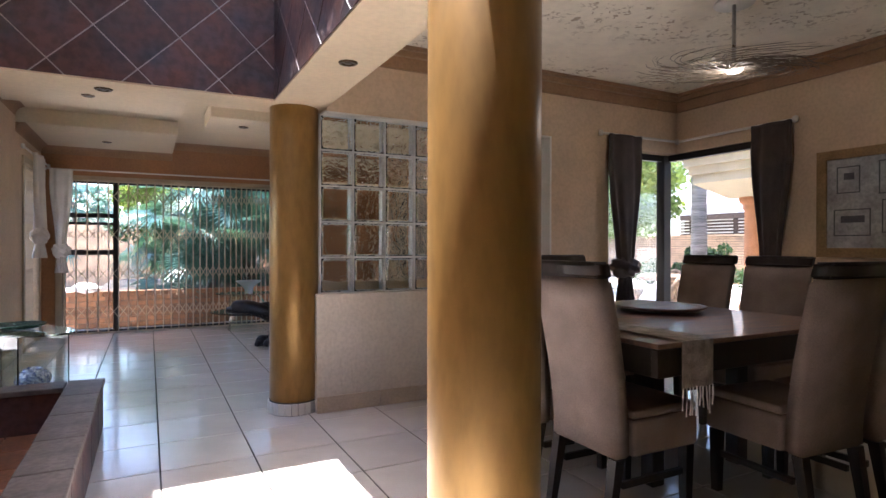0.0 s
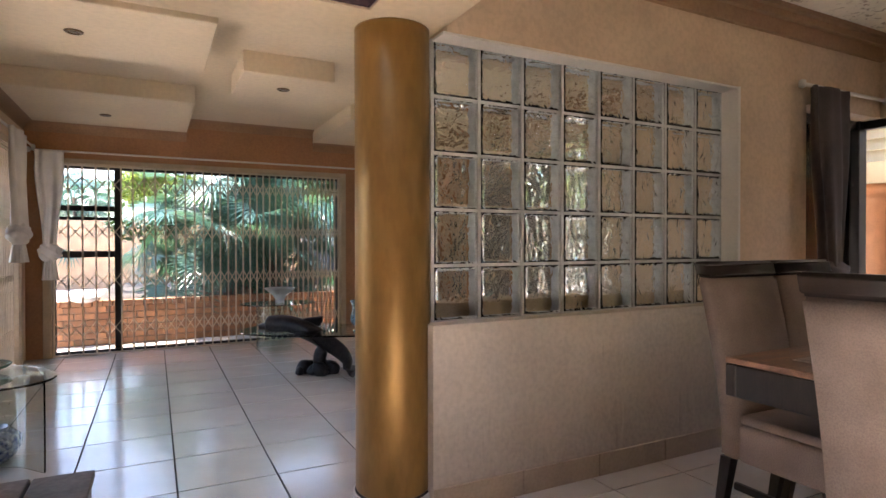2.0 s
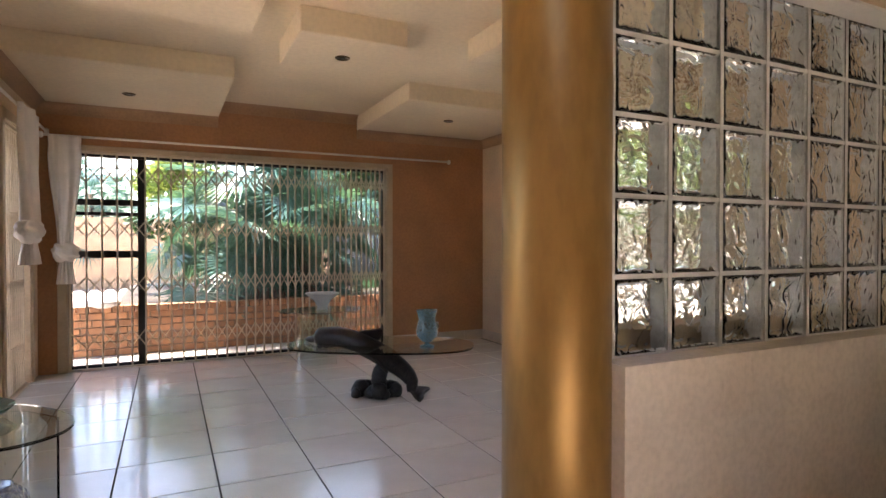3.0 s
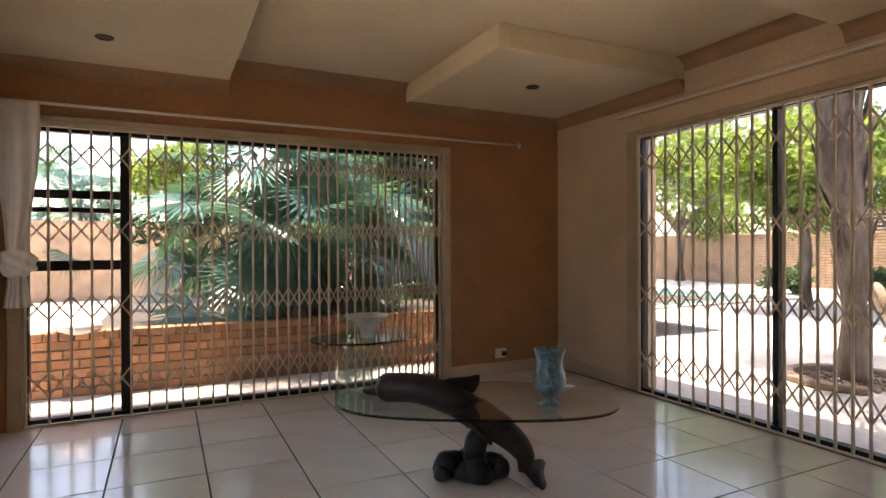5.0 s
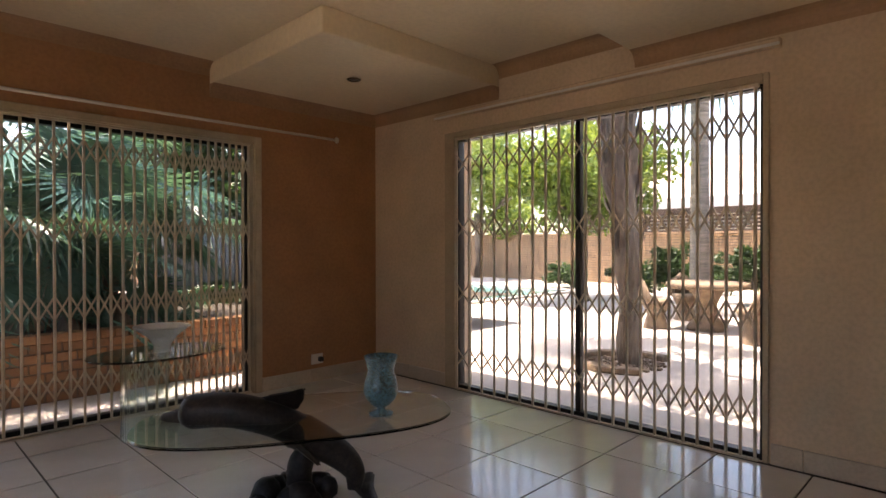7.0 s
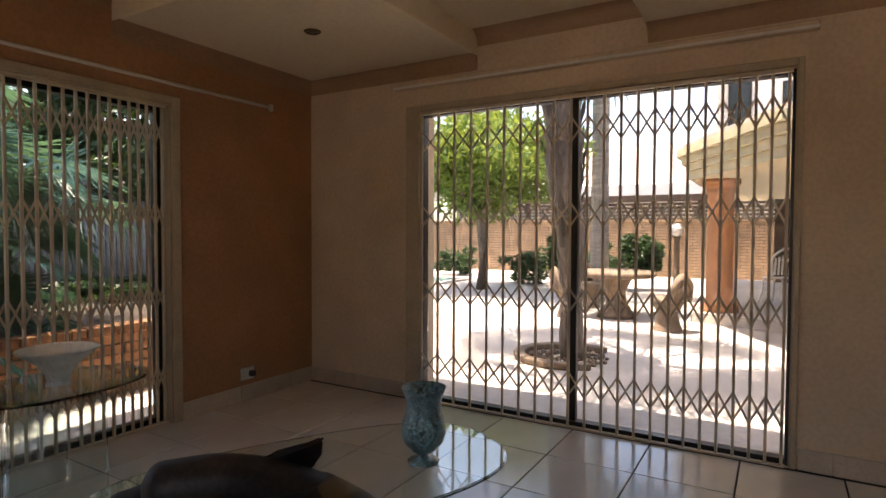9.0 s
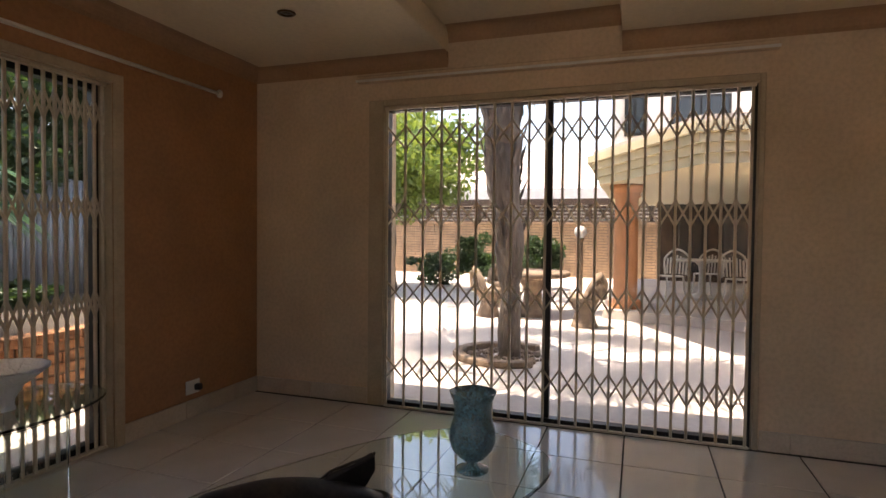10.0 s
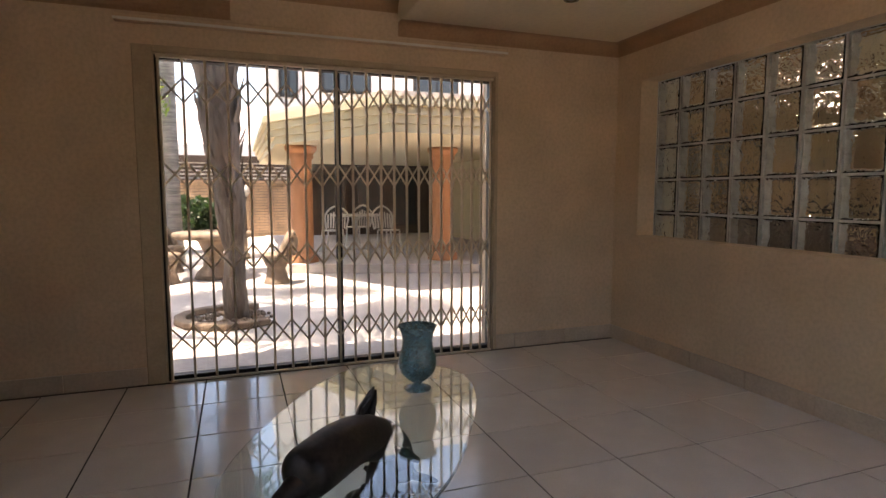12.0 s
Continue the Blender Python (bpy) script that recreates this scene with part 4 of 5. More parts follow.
# ---- dining room things ----
def dining_chair(m):
    """Tall upholstered chair facing local +x; the back leans away."""
    c = thing("dining_chair", "tall taupe suede dining chair with dark leather top band", "chair", "chairs round the dining table", m)

    def panel(z0, z1, grow=0.0):
        bm = bmesh.new()
        rows = []
        for f in np.linspace(0, 1, 9):
            z = z0 + (z1 - z0) * f
            lean = -0.13 * max(0, (z - 0.38) / 0.73) ** 1.5
            hw = 0.205 + 0.018 * max(0, z - 0.4)
            rows.append([bm.verts.new((lean + dx * (1 + grow), s * (hw + grow * 0.05), z)) for dx, s in ((-0.042, -1), (0.042, -1), (0.042, 1), (-0.042, 1))])
        for a, b in zip(rows, rows[1:]):
            for k in range(4):
                bm.faces.new((a[k], a[(k + 1) % 4], b[(k + 1) % 4], b[k]))
        bm.faces.new(rows[0][::-1])
        bm.faces.new(rows[-1])
        bmesh.ops.recalc_face_normals(bm, faces=bm.faces)
        sharp = [e for e in bm.edges if e.calc_face_angle(0) > 0.6]
        bmesh.ops.bevel(bm, geom=sharp, offset=0.012, segments=2, affect='EDGES')
        return bm
    part("backrest", panel(0.30, 1.045), M_FABRIC, c, smooth=True)
    part("top_band", panel(1.047, 1.115, 0.04), M_LEATHER, c, "dark brown leather top band", smooth=True)
    part("seat", box(0.047, 0.44, -0.215, 0.215, 0.30, 0.455, 0.02, 3), M_FABRIC, c, smooth=True)
    part("cushion", box(0.05, 0.435, -0.21, 0.21, 0.456, 0.495, 0.016, 3), M_FABRIC, c, smooth=True)
    for lx in (-0.015, 0.40):
        for ly in (-0.18, 0.18):
            bm = bmesh.new()
            tipx = -0.05 if lx < 0 else 0.0
            lo = [bm.verts.new((lx + tipx + a * 0.018, ly + b * 0.018, 0.0)) for a, b in ((-1, -1), (1, -1), (1, 1), (-1, 1))]
            hi = [bm.verts.new((lx + a * 0.024, ly + b * 0.024, 0.3)) for a, b in ((-1, -1), (1, -1), (1, 1), (-1, 1))]
            for k in range(4):
                bm.faces.new((lo[k], lo[(k + 1) % 4], hi[(k + 1) % 4], hi[k]))
            bm.faces.new(lo[::-1])
            bm.faces.new(hi)
            part("leg", bm, M_DWOOD, c)
    for ly in (-0.18, 0.18):
        part("stretcher", box(0.012, 0.372, ly - 0.011, ly + 0.011, 0.17, 0.2, 0.003), M_DWOOD, c)
    return c


chair = dining_chair(pose(1.63, 1.53, 0))
for x, y, a in ((1.64, 2.065, 1), (2.2, 2.87, -91), (2.66, 2.87, -89), (2.5, 1.02, 86), (3.0, 1.0, 92), (3.57, 1.97, 180), (3.57, 2.51, 178)):
    copy_thing(chair, pose(x, y, 0, 0, 0, a))

table = thing("dining_table", "square dark brown wooden dining table", "dining table")
part("tabletop", box(1.71, 3.16, 1.22, 2.68, 0.763, 0.785, 0.004, 2), M_TABLE, table)
for x0, x1, y0, y1 in ((1.71, 3.16, 1.22, 1.26), (1.71, 3.16, 2.64, 2.68), (1.71, 1.75, 1.26, 2.64), (3.12, 3.16, 1.26, 2.64)):
    part("apron_rail", box(x0, x1, y0, y1, 0.645, 0.762, 0.004), M_DWOOD, table, "deep dark wooden apron")
for x in (2.12, 2.76):
    for y in (1.62, 2.28):
        part("leg", box(x - 0.04, x + 0.04, y - 0.04, y + 0.04, 0, 0.762, 0.004), M_DWOOD, table)

bm = bmesh.new()
cl2 = []
for s in np.linspace(0, 1.0, 24):
    row = []
    for w in np.linspace(-0.1, 0.1, 7):
        d = s * 1.5
        if d < 0.2:
            py, pz = 1.208 - 0.006 * math.sin(w * 40), 0.794 - (0.2 - d)
        else:
            py, pz = 1.208 + (d - 0.2), 0.794
        row.append(bm.verts.new((1.93 + w, py, pz)))
    cl2.append(row)
for a, b in zip(cl2, cl2[1:]):
    for k in range(6):
        bm.faces.new((a[k], a[k + 1], b[k + 1], b[k]))
under = [[bm.verts.new(v.co + (Vector((0, 0.003, 0)) if v.co.z < 0.791 else Vector((0, 0, -0.003)))) for v in row] for row in cl2]
for a, b in zip(under, under[1:]):
    for k in range(6):
        bm.faces.new((a[k], b[k], b[k + 1], a[k + 1]))
bmesh.ops.bridge_loops(bm, edges=[e for e in bm.edges if e.is_boundary])
bmesh.ops.recalc_face_normals(bm, faces=bm.faces)
cloth2 = thing("table_runner", "grey woven fringed runner across the table", "table runner")
part("cloth", bm, M_CLOTH, cloth2)
for k in range(10):
    part("fringe", tube([(1.84 + 0.02 * k, 1.207, 0.597), (1.838 + 0.02 * k + rng.uniform(-0.006, 0.006), 1.203, 0.555), (1.84 + 0.02 * k + rng.uniform(-0.01, 0.01), 1.205, 0.495 + rng.uniform(-0.02, 0.02))], 0.0035, 5), M_CURTW, cloth2)
platter = thing("platter", "round dark wooden platter on the dining table", "platter", at=pose(2.64, 2.03, 0.787))
part("body", lathe([(0, 0), (0.12, 0), (0.22, 0.02), (0.255, 0.035), (0.25, 0.04), (0.18, 0.025), (0, 0.02)], 40), M_TABLE, platter, smooth=True)

pend = thing("pendant_lamp", "pendant lamp with a swirl of dark twigs round a steel cup", "pendant lamp", at=pose(3.03, 1.835, 0))
part("canopy", lathe([(0, DCEIL), (0.10, DCEIL), (0.115, DCEIL - 0.02), (0.11, DCEIL - 0.028), (0, DCEIL - 0.028)], 32), M_WHITE, pend, smooth=True)
part("rod", lathe([(0, 2.29), (0.011, 2.29), (0.011, DCEIL - 0.028), (0, DCEIL - 0.028)], 12), M_CHROME, pend, smooth=True)
part("lamp_lens", lathe([(0, 2.228), (0.04, 2.228), (0.042, 2.234), (0, 2.234)], 20), M_LIT, pend, "glowing white lamp lens", smooth=True)
bulb = bpy.data.lights.new("bulb", 'POINT')
bulb.energy, bulb.shadow_soft_size, bulb.color = 0.7, 0.03, (1.0, 0.93, 0.82)
new("bulb", bulb).matrix_world = Matrix.Translation((3.03, 1.835, 2.19))
part("cup", lathe([(0, 2.235), (0.05, 2.235), (0.06, 2.25), (0.045, 2.275), (0.02, 2.29), (0, 2.29)], 24), M_WHITE, pend, smooth=True)
for k in range(130):
    a0 = rng.uniform(0, 6.283)
    r1 = rng.uniform(0.3, 0.58)
    tw = rng.uniform(1.0, 2.0)
    z0 = 2.26 + rng.uniform(-0.03, 0.03)
    pts = []
    for f in np.linspace(0, 1, 9):
        r = 0.055 + (r1 - 0.055) * f ** 0.75
        pts.append((r * math.cos(a0 + tw * f), r * math.sin(a0 + tw * f), z0 + 0.07 * math.sin(f * 2.2 + a0) * f + rng.uniform(-0.003, 0.003)))
    part("twig", tube(pts, [0.0022, 0.0022, 0.0022, 0.002, 0.002, 0.0018, 0.0015, 0.0012, 0.0008], 4), M_TWIG, pend)

pic = thing("picture", "grey drawing in a gilt frame on the dining wall", "picture", at=pose(0, -0.13, -0.04))
part("frame", walls([(4.52, 4.55, 1.38, 2.32, 1.88, 1.95), (4.52, 4.55, 1.38, 2.32, 1.14, 1.21), (4.52, 4.55, 1.38, 1.45, 1.21, 1.88), (4.52, 4.55, 2.25, 2.32, 1.21, 1.88)]), M_FRAME, pic)
part("print", box(4.535, 4.548, 1.451, 2.249, 1.211, 1.879), M_PAPER, pic, "grey print paper")
for y0, y1, z0, z1 in ((2.02, 2.18, 1.62, 1.82), (1.66, 1.9, 1.6, 1.84), (1.95, 2.2, 1.3, 1.5), (1.74, 1.88, 1.32, 1.56)):
    part("drawn_panel", walls([(4.532, 4.5345, y0, y1, z0, z0 + 0.008), (4.532, 4.5345, y0, y1, z1 - 0.008, z1), (4.532, 4.5345, y0, y0 + 0.008, z0 + 0.008, z1 - 0.008), (4.532, 4.5345, y1 - 0.008, y1, z0 + 0.008, z1 - 0.008), (4.532, 4.5345, y0 + 0.04, y1 - 0.05, (z0 + z1) / 2, (z0 + z1) / 2 + 0.05)]), M_INK, pic)

# ---- outdoors ----
GZ = -0.09
bm = bmesh.new()
vs = [bm.verts.new(p) for p in ((-600, -600, GZ), (600, -600, GZ), (600, 600, GZ), (-600, 600, GZ))]
bm.faces.new(vs)
structure("ground", bm, M_PAVE, "pale sunlit concrete paving of garden and patio", "ground")


def brick_wall(name, L, courses, m, label, material, bl=0.222, bh=0.072, depth=0.11, cap=False):
    """Bricks laid in stretcher bond on recessed mortar; local x along the wall."""
    w = thing(name, label, "garden wall", at=m)
    j = 0.011
    part("mortar", box(0, L, 0.012, depth, 0, courses * (bh + j)), M_BMORTAR, w)
    me = to_mesh("brick", box(0, bl, 0, 0.1, 0, bh, 0.004), material)
    for c in range(courses):
        x = -bl / 2 if c % 2 else 0.0
        while x < L - bl / 2:
            if x >= -0.001:
                shared("brick", me, w, pose(x, random.uniform(-0.003, 0.003), c * (bh + j) + j / 2))
            x += bl + j
    if cap:
        me2 = to_mesh("coping_brick", box(0, 0.106, -0.02, depth + 0.02, 0, bh, 0.006), material)
        x = 0.0
        while x < L - 0.1:
            shared("coping_brick", me2, w, pose(x, random.uniform(-0.004, 0.004), courses * (bh + j)))
            x += 0.115
    return w


brick_wall("planter_wall", 9.4, 6, pose(-3.6, 9.75, GZ), "low orange face brick planter wall in the garden", M_BRICK, cap=True)
soil = thing("planter_bed", "dark soil bed behind the brick planter wall", "planting bed")
bm = bmesh.new()
gn = 26
gv = [[bm.verts.new((-0.9 + 8.4 * i / gn, 9.87 + 5.0 * k / gn, 0.39 + 0.05 * noise.noise(Vector((i * 0.9, k * 0.9, 0))))) for k in range(gn + 1)] for i in range(gn + 1)]
for i in range(gn):
    for k in range(gn):
        bm.faces.new((gv[i][k], gv[i + 1][k], gv[i + 1][k + 1], gv[i][k + 1]))
part("soil", bm, M_SOIL, soil, smooth=True)


def frond_mesh(seed, sag, blades=31, length=0.55):
    """Fan palm leaf: petiole along +x, stiff folded blades round its end."""
    rg = random.Random(seed)
    droop = radians(sag)
    bm = bmesh.new()
    tube([(0, 0, 0), (0.35, 0, 0.04), (0.7, 0, 0.03)], [0.011, 0.009, 0.007], 4, bm)
    for k in range(blades):
        a = radians(-128 + 256 * k / (blades - 1) + rg.uniform(-2, 2))
        ln = length * (0.72 + 0.28 * math.cos(a * 0.6)) * rg.uniform(0.9, 1.05)
        d = Vector((math.cos(a) * math.cos(droop), math.sin(a), -math.cos(a) * math.sin(droop)))
        s = Vector((-math.sin(a) * math.cos(droop), math.cos(a), math.sin(a) * math.sin(droop)))
        o = Vector((0.7, 0, 0.03))
        dr = rg.uniform(0.02, 0.11)
        c0 = bm.verts.new(o + d * 0.015)
        mid = o + d * ln * 0.5
        w = 0.0155 * (length / 0.55)
        l1, c1, r1 = bm.verts.new(mid + s * w + Vector((0, 0, 0.012))), bm.verts.new(mid - Vector((0, 0, 0.004))), bm.verts.new(mid - s * w + Vector((0, 0, 0.012)))
        tip = bm.verts.new(o + d * ln - Vector((0, 0, dr)))
        bm.faces.new((c0, l1, c1)), bm.faces.new((c0, c1, r1)), bm.faces.new((c1, l1, tip)), bm.faces.new((r1, c1, tip))
    return to_mesh("frond", bm, L_PALM)


fronds = [frond_mesh(k, sag) for k, sag in ((0, 10), (1, 58), (2, 76))] + [frond_mesh(9, 35, 24, 0.47)]


def fan_palm(x, y, z, h, count, seed, spread=1.0, label="bushy blue-green fan palm in the planter bed"):
    p = thing("fan_palm", label, "palm", "garden palms", pose(x, y, z))
    rg = random.Random(seed)
    part("trunk", tube([(0, 0, 0), (0.05, 0.02, h * 0.5), (0.02, 0, h)], [0.1, 0.09, 0.08], 10), M_BARK, p, smooth=True)
    for k in range(count):
        az = rg.uniform(0, 360)
        el = rg.uniform(-28, 75)
        s = rg.uniform(0.95, 1.4) * spread
        m = pose(0, 0, h * rg.uniform(0.6, 1.05), 0, 0, az) @ pose(0.05, 0, 0, 0, -el, 0) @ pose(0, 0, 0, rg.uniform(-32, 32), rg.uniform(-5, 12), 0) @ Matrix.Scale(s, 4)
        shared("frond", fronds[rg.randrange(4)], p, m)
    return p


fan_palm(0.95, 10.75, 0.38, 1.25, 32, 1, 1.05)
fan_palm(0.55, 10.9, 0.33, 0.75, 19, 2)
fan_palm(1.6, 10.95, 0.33, 1.75, 28, 3, 1.08)
fan_palm(1.2, 11.6, 0.33, 2.1, 22, 5, 1.1)
fan_palm(0.45, 10.5, 0.33, 0.3, 9, 6, 0.75)
fan_palm(1.55, 10.4, 0.33, 0.3, 11, 7, 0.8)
fan_palm(2.25, 11.2, 0.33, 0.5, 6, 8, 0.8)
fan_palm(1.05, 10.2, 0.33, 0.35, 9, 9, 0.8)


def leafy_tree(x, y, h, size, count, leaf, material, seed, label, zc, z=GZ, r=0.12, clumps=16):
    t = thing("tree", label, "tree", at=pose(x, y, z))
    part("trunk", tube([(0, 0, 0), (0.06, 0.03, h * 0.5), (-0.04, 0.05, h)], [r, r * 0.75, r * 0.5], 10), M_BARK, t, smooth=True)
    rg = random.Random(seed)
    for k in range(6):
        a = rg.uniform(0, 6.28)
        part("limb", tube([(-0.02, 0.04, h * 0.75), (math.cos(a) * size[0] * 0.3, math.sin(a) * size[1] * 0.3, h + 0.2), (math.cos(a) * size[0] * 0.7, math.sin(a) * size[1] * 0.7, zc + rg.uniform(-0.3, 0.5))], [r * 0.5, r * 0.3, r * 0.12], 6), M_BARK, t, smooth=True)
    leaf_cloud("crown", (0, 0, zc), size, count, leaf, material, seed, t, clumps)
    return t


def shrub(x, y, z, size, count, leaf, material, seed, label):
    s = thing("shrub", label, "shrub", at=pose(x, y, z))
    part("stem", tube([(0, 0, 0), (0.02, 0.01, size[2] * 0.8)], [0.03, 0.015], 6), M_BARK, s)
    leaf_cloud("foliage", (0, 0, size[2] * 0.85), size, count, leaf, material, seed, s, 18)
    return s


leafy_tree(0.2, 14.4, 1.8, (0.95, 1.0, 1.0), 6000, 0.06, L_TREE, 11, "bright yellow-green garden tree behind the palms", 2.6, r=0.08)
leafy_tree(2.9, 13.4, 1.8, (1.6, 1.0, 1.3), 6000, 0.07, L_DARK, 12, "dark leafy tree behind the palms", 2.3, r=0.09)
shrub(3.4, 12.2, 0.33, (0.8, 0.4, 0.2), 1800, 0.06, L_DARK, 13, "dark green shrub at the fence")
shrub(1.3, 12.5, 0.33, (1.3, 0.5, 0.9), 6000, 0.07, L_DARK, 14, "dark green shrub behind the palms")
leafy_tree(4.7, 13.25, 1.9, (2.0, 1.1, 1.2), 13000, 0.08, L_DARK, 15, "dark leafy tree overhanging the metal fence", 2.95, r=0.09, clumps=26)
leafy_tree(7.2, 14.2, 1.9, (1.5, 0.9, 1.2), 5000, 0.07, L_TREE, 16, "green leafy tree behind the metal fence", 2.8, r=0.09)
fan_palm(-2.3, 21.6, GZ, 2.7, 34, 21, 1.2, "distant fan palm beside the drive")
fence = thing("sheet_fence", "grey corrugated metal fence behind the planting", "fence")
for k in range(80):
    part("sheet_rib", tube([(2.55 + 0.07 * k, 12.85, 0.0), (2.55 + 0.07 * k, 12.85, 1.9)], 0.036, 8), M_ZINC, fence, smooth=True)
kerb = thing("garden_kerb", "curved pale stone garden kerb on the drive", "kerb")
for k in range(14):
    a = radians(150 - 6 * k)
    part("kerb_stone", box(-0.14, 0.14, -0.09, 0.09, 0, 0.12, 0.02, 2), M_STONE, kerb).matrix_basis = pose(-1.0 + 3.2 * math.cos(a), 10.0 + 3.2 * math.sin(a), GZ, 0, 0, math.degrees(a) + 90)
bwn = structure("boundary_wall_north", box(-14, 3, 20.5, 20.8, GZ, 1.9), M_BRICKW, "tan brick boundary wall beyond the drive", "boundary wall")
rock = thing("boulder", "pale rounded boulder on the planter wall", "boulder", at=pose(-0.95, 9.82, 0.5))
bm = bmesh.new()
for v in bmesh.ops.create_icosphere(bm, subdivisions=3, radius=0.16)["verts"]:
    v.co = Vector((v.co.x * 1.2, v.co.y, v.co.z * 0.55 + 0.03)) * (1 + 0.2 * noise.noise(v.co * 6))
part("stone", bm, M_FARWALL, rock, smooth=True)

# the patio side
def ragged_palm(x, y):
    """Palm trunk clad in old leaf bases, thicker towards the top."""
    p = thing("palm_tree", "tall palm with a ragged fibrous trunk on the patio", "palm", at=pose(x, y, GZ))
    pts = spline([(0.0, -0.05, 0), (0.0, -0.04, 0.7), (0.0, -0.01, 1.4), (-0.02, 0.05, 2.1), (-0.03, 0.1, 3.0), (-0.04, 0.14, 4.6)], 5)
    radii = [0.118 + 0.085 * min(1, max(0, (q.z - 0.9) / 1.6)) + 0.012 * math.sin(q.z * 7) for q in pts]
    bm = tube(pts, radii, 22)
    for v in bm.verts:
        v.co += Vector((v.co.x, v.co.y, 0)).normalized() * 0.035 * noise.noise(Vector((v.co.x * 9, v.co.y * 9, v.co.z * 2.2)))
    part("trunk", bm, M_BARK, p, smooth=True)
    rg = random.Random(3)
    for k in range(150):
        z = 0.25 + 3.6 * rg.random() ** 0.8
        i = min(range(len(pts)), key=lambda n: abs(pts[n].z - z))
        big = 0.6 + 0.9 * min(1, z / 2.4)
        w = rg.uniform(0.035, 0.055)
        bm = bmesh.new()
        v = [bm.verts.new(c) for c in ((0.0, -w, 0.03), (0.0, w, 0), (0.03, w * 0.8, 0.12), (0.03, -w * 0.7, 0.13), (rg.uniform(0.03, 0.075), rg.uniform(-0.02, 0.02), rg.uniform(0.2, 0.34)), (0.0, 0, 0.05))]
        for fc in ((0, 1, 2, 3), (3, 2, 4), (0, 3, 5), (1, 5, 2), (2, 5, 4), (3, 4, 5)):
            bm.faces.new([v[n] for n in fc])
        part("leaf_base", bm, M_BARK, p).matrix_basis = pose(pts[i].x, pts[i].y, z, 0, 0, rg.uniform(0, 360)) @ pose(radii[i] - 0.015, 0, 0, rg.uniform(-14, 14), rg.uniform(-6, 10), 0) @ Matrix.Scale(big, 4)
    for k in range(40):
        m = pose(-0.04, 0.14, 4.6, 0, 0, rg.uniform(0, 360)) @ pose(0.05, 0, 0, 0, -rg.uniform(-35, 75), 0) @ Matrix.Scale(rg.uniform(1.0, 2.3), 4)
        shared("frond", fronds[rg.randrange(4)], p, m)
    return p


ragged_palm(5.6, 7.02)
for k in range(11):
    a = radians(-20 + 23 * k)
    st = thing("edging_stone", "rough dark edging stone round the palm trunk", "stone", "stones round the palm", pose(5.6 + 0.5 * math.cos(a), 7.02 + 0.5 * math.sin(a), GZ, 0, 0, math.degrees(a) + 90))
    part("block", box(-0.12, 0.12, -0.06, 0.06, 0, 0.07, 0.02, 2), M_STONE, st)
bm = bmesh.new()
for k in range(220):
    a, r = rng.uniform(0, 6.28), 0.42 * math.sqrt(rng.random())
    bmesh.ops.create_icosphere(bm, subdivisions=1, radius=rng.uniform(0.015, 0.03), matrix=pose(5.6 + r * math.cos(a), 7.02 + r * math.sin(a), GZ + 0.01))
tagged(part("pebbles", bm, M_STONE), "loose pebbles round the palm trunk", "pebbles", kind="stuff")

p2 = thing("palm_tree", "tall palm with a smooth ringed grey trunk", "palm", at=pose(10.6, 8.05, GZ))
prof = [(0, 0), (0.24, 0)]
for k in range(70):
    z = 0.08 * k
    prof += [(0.165 + 0.05 * math.exp(-z * 1.5), z + 0.02), (0.152 + 0.05 * math.exp(-z * 1.5), z + 0.07)]
part("trunk", lathe(prof + [(0, 5.6)], 20), M_BARKG, p2, smooth=True)
for k in range(24):
    shared("frond", fronds[rng.randrange(4)], p2, pose(0, 0, 5.6, 0, 0, rng.uniform(0, 360)) @ pose(0.1, 0, 0, 0, -rng.uniform(-40, 70), 0) @ Matrix.Scale(2.0, 4))

leafy_tree(11.5, 11.0, 2.2, (2.2, 2.3, 1.35), 24000, 0.08, L_TREE, 31, "broad bright green tree beside the pool", 3.0, r=0.14, clumps=34)
leafy_tree(17.0, 19.0, 2.6, (3.0, 3.0, 2.2), 9000, 0.13, L_TREE, 32, "tall pale green tree behind the pool wall", 3.8, r=0.2, clumps=20)
leafy_tree(10.0, 17.5, 2.2, (1.6, 1.6, 1.6), 6000, 0.1, L_DARK, 37, "dark green tree at the pool corner", 3.0, r=0.14)
for x, y, s, c, sd in ((13.2, 7.9, (0.75, 0.6, 0.5), 4200, 33), (12.6, 9.4, (0.6, 0.5, 0.5), 3000, 38), (15.2, 9.6, (0.9, 0.8, 0.5), 3000, 34), (13.4, 10.6, (0.7, 0.7, 0.45), 2400, 35), (15.0, 13.5, (0.8, 0.8, 0.5), 2400, 36)):
    shrub(x, y, GZ + (0.35 if sd in (33, 38) else 0), s, c, 0.06, L_DARK, sd, "clipped dark green patio shrub")

pool = thing("pool", "turquoise swimming pool with a pale stone coping", "pool")
part("water", box(8.2, 13.5, 12.6, 16.6, GZ, GZ + 0.012), M_POOL, pool)
for a in ((8.0, 13.7, 12.4, 12.6), (8.0, 13.7, 16.6, 16.8), (8.0, 8.2, 12.6, 16.6), (13.5, 13.7, 12.6, 16.6)):
    part("coping", box(a[0], a[1], a[2], a[3], GZ, GZ + 0.05, 0.01, 2), M_PAVE, pool)


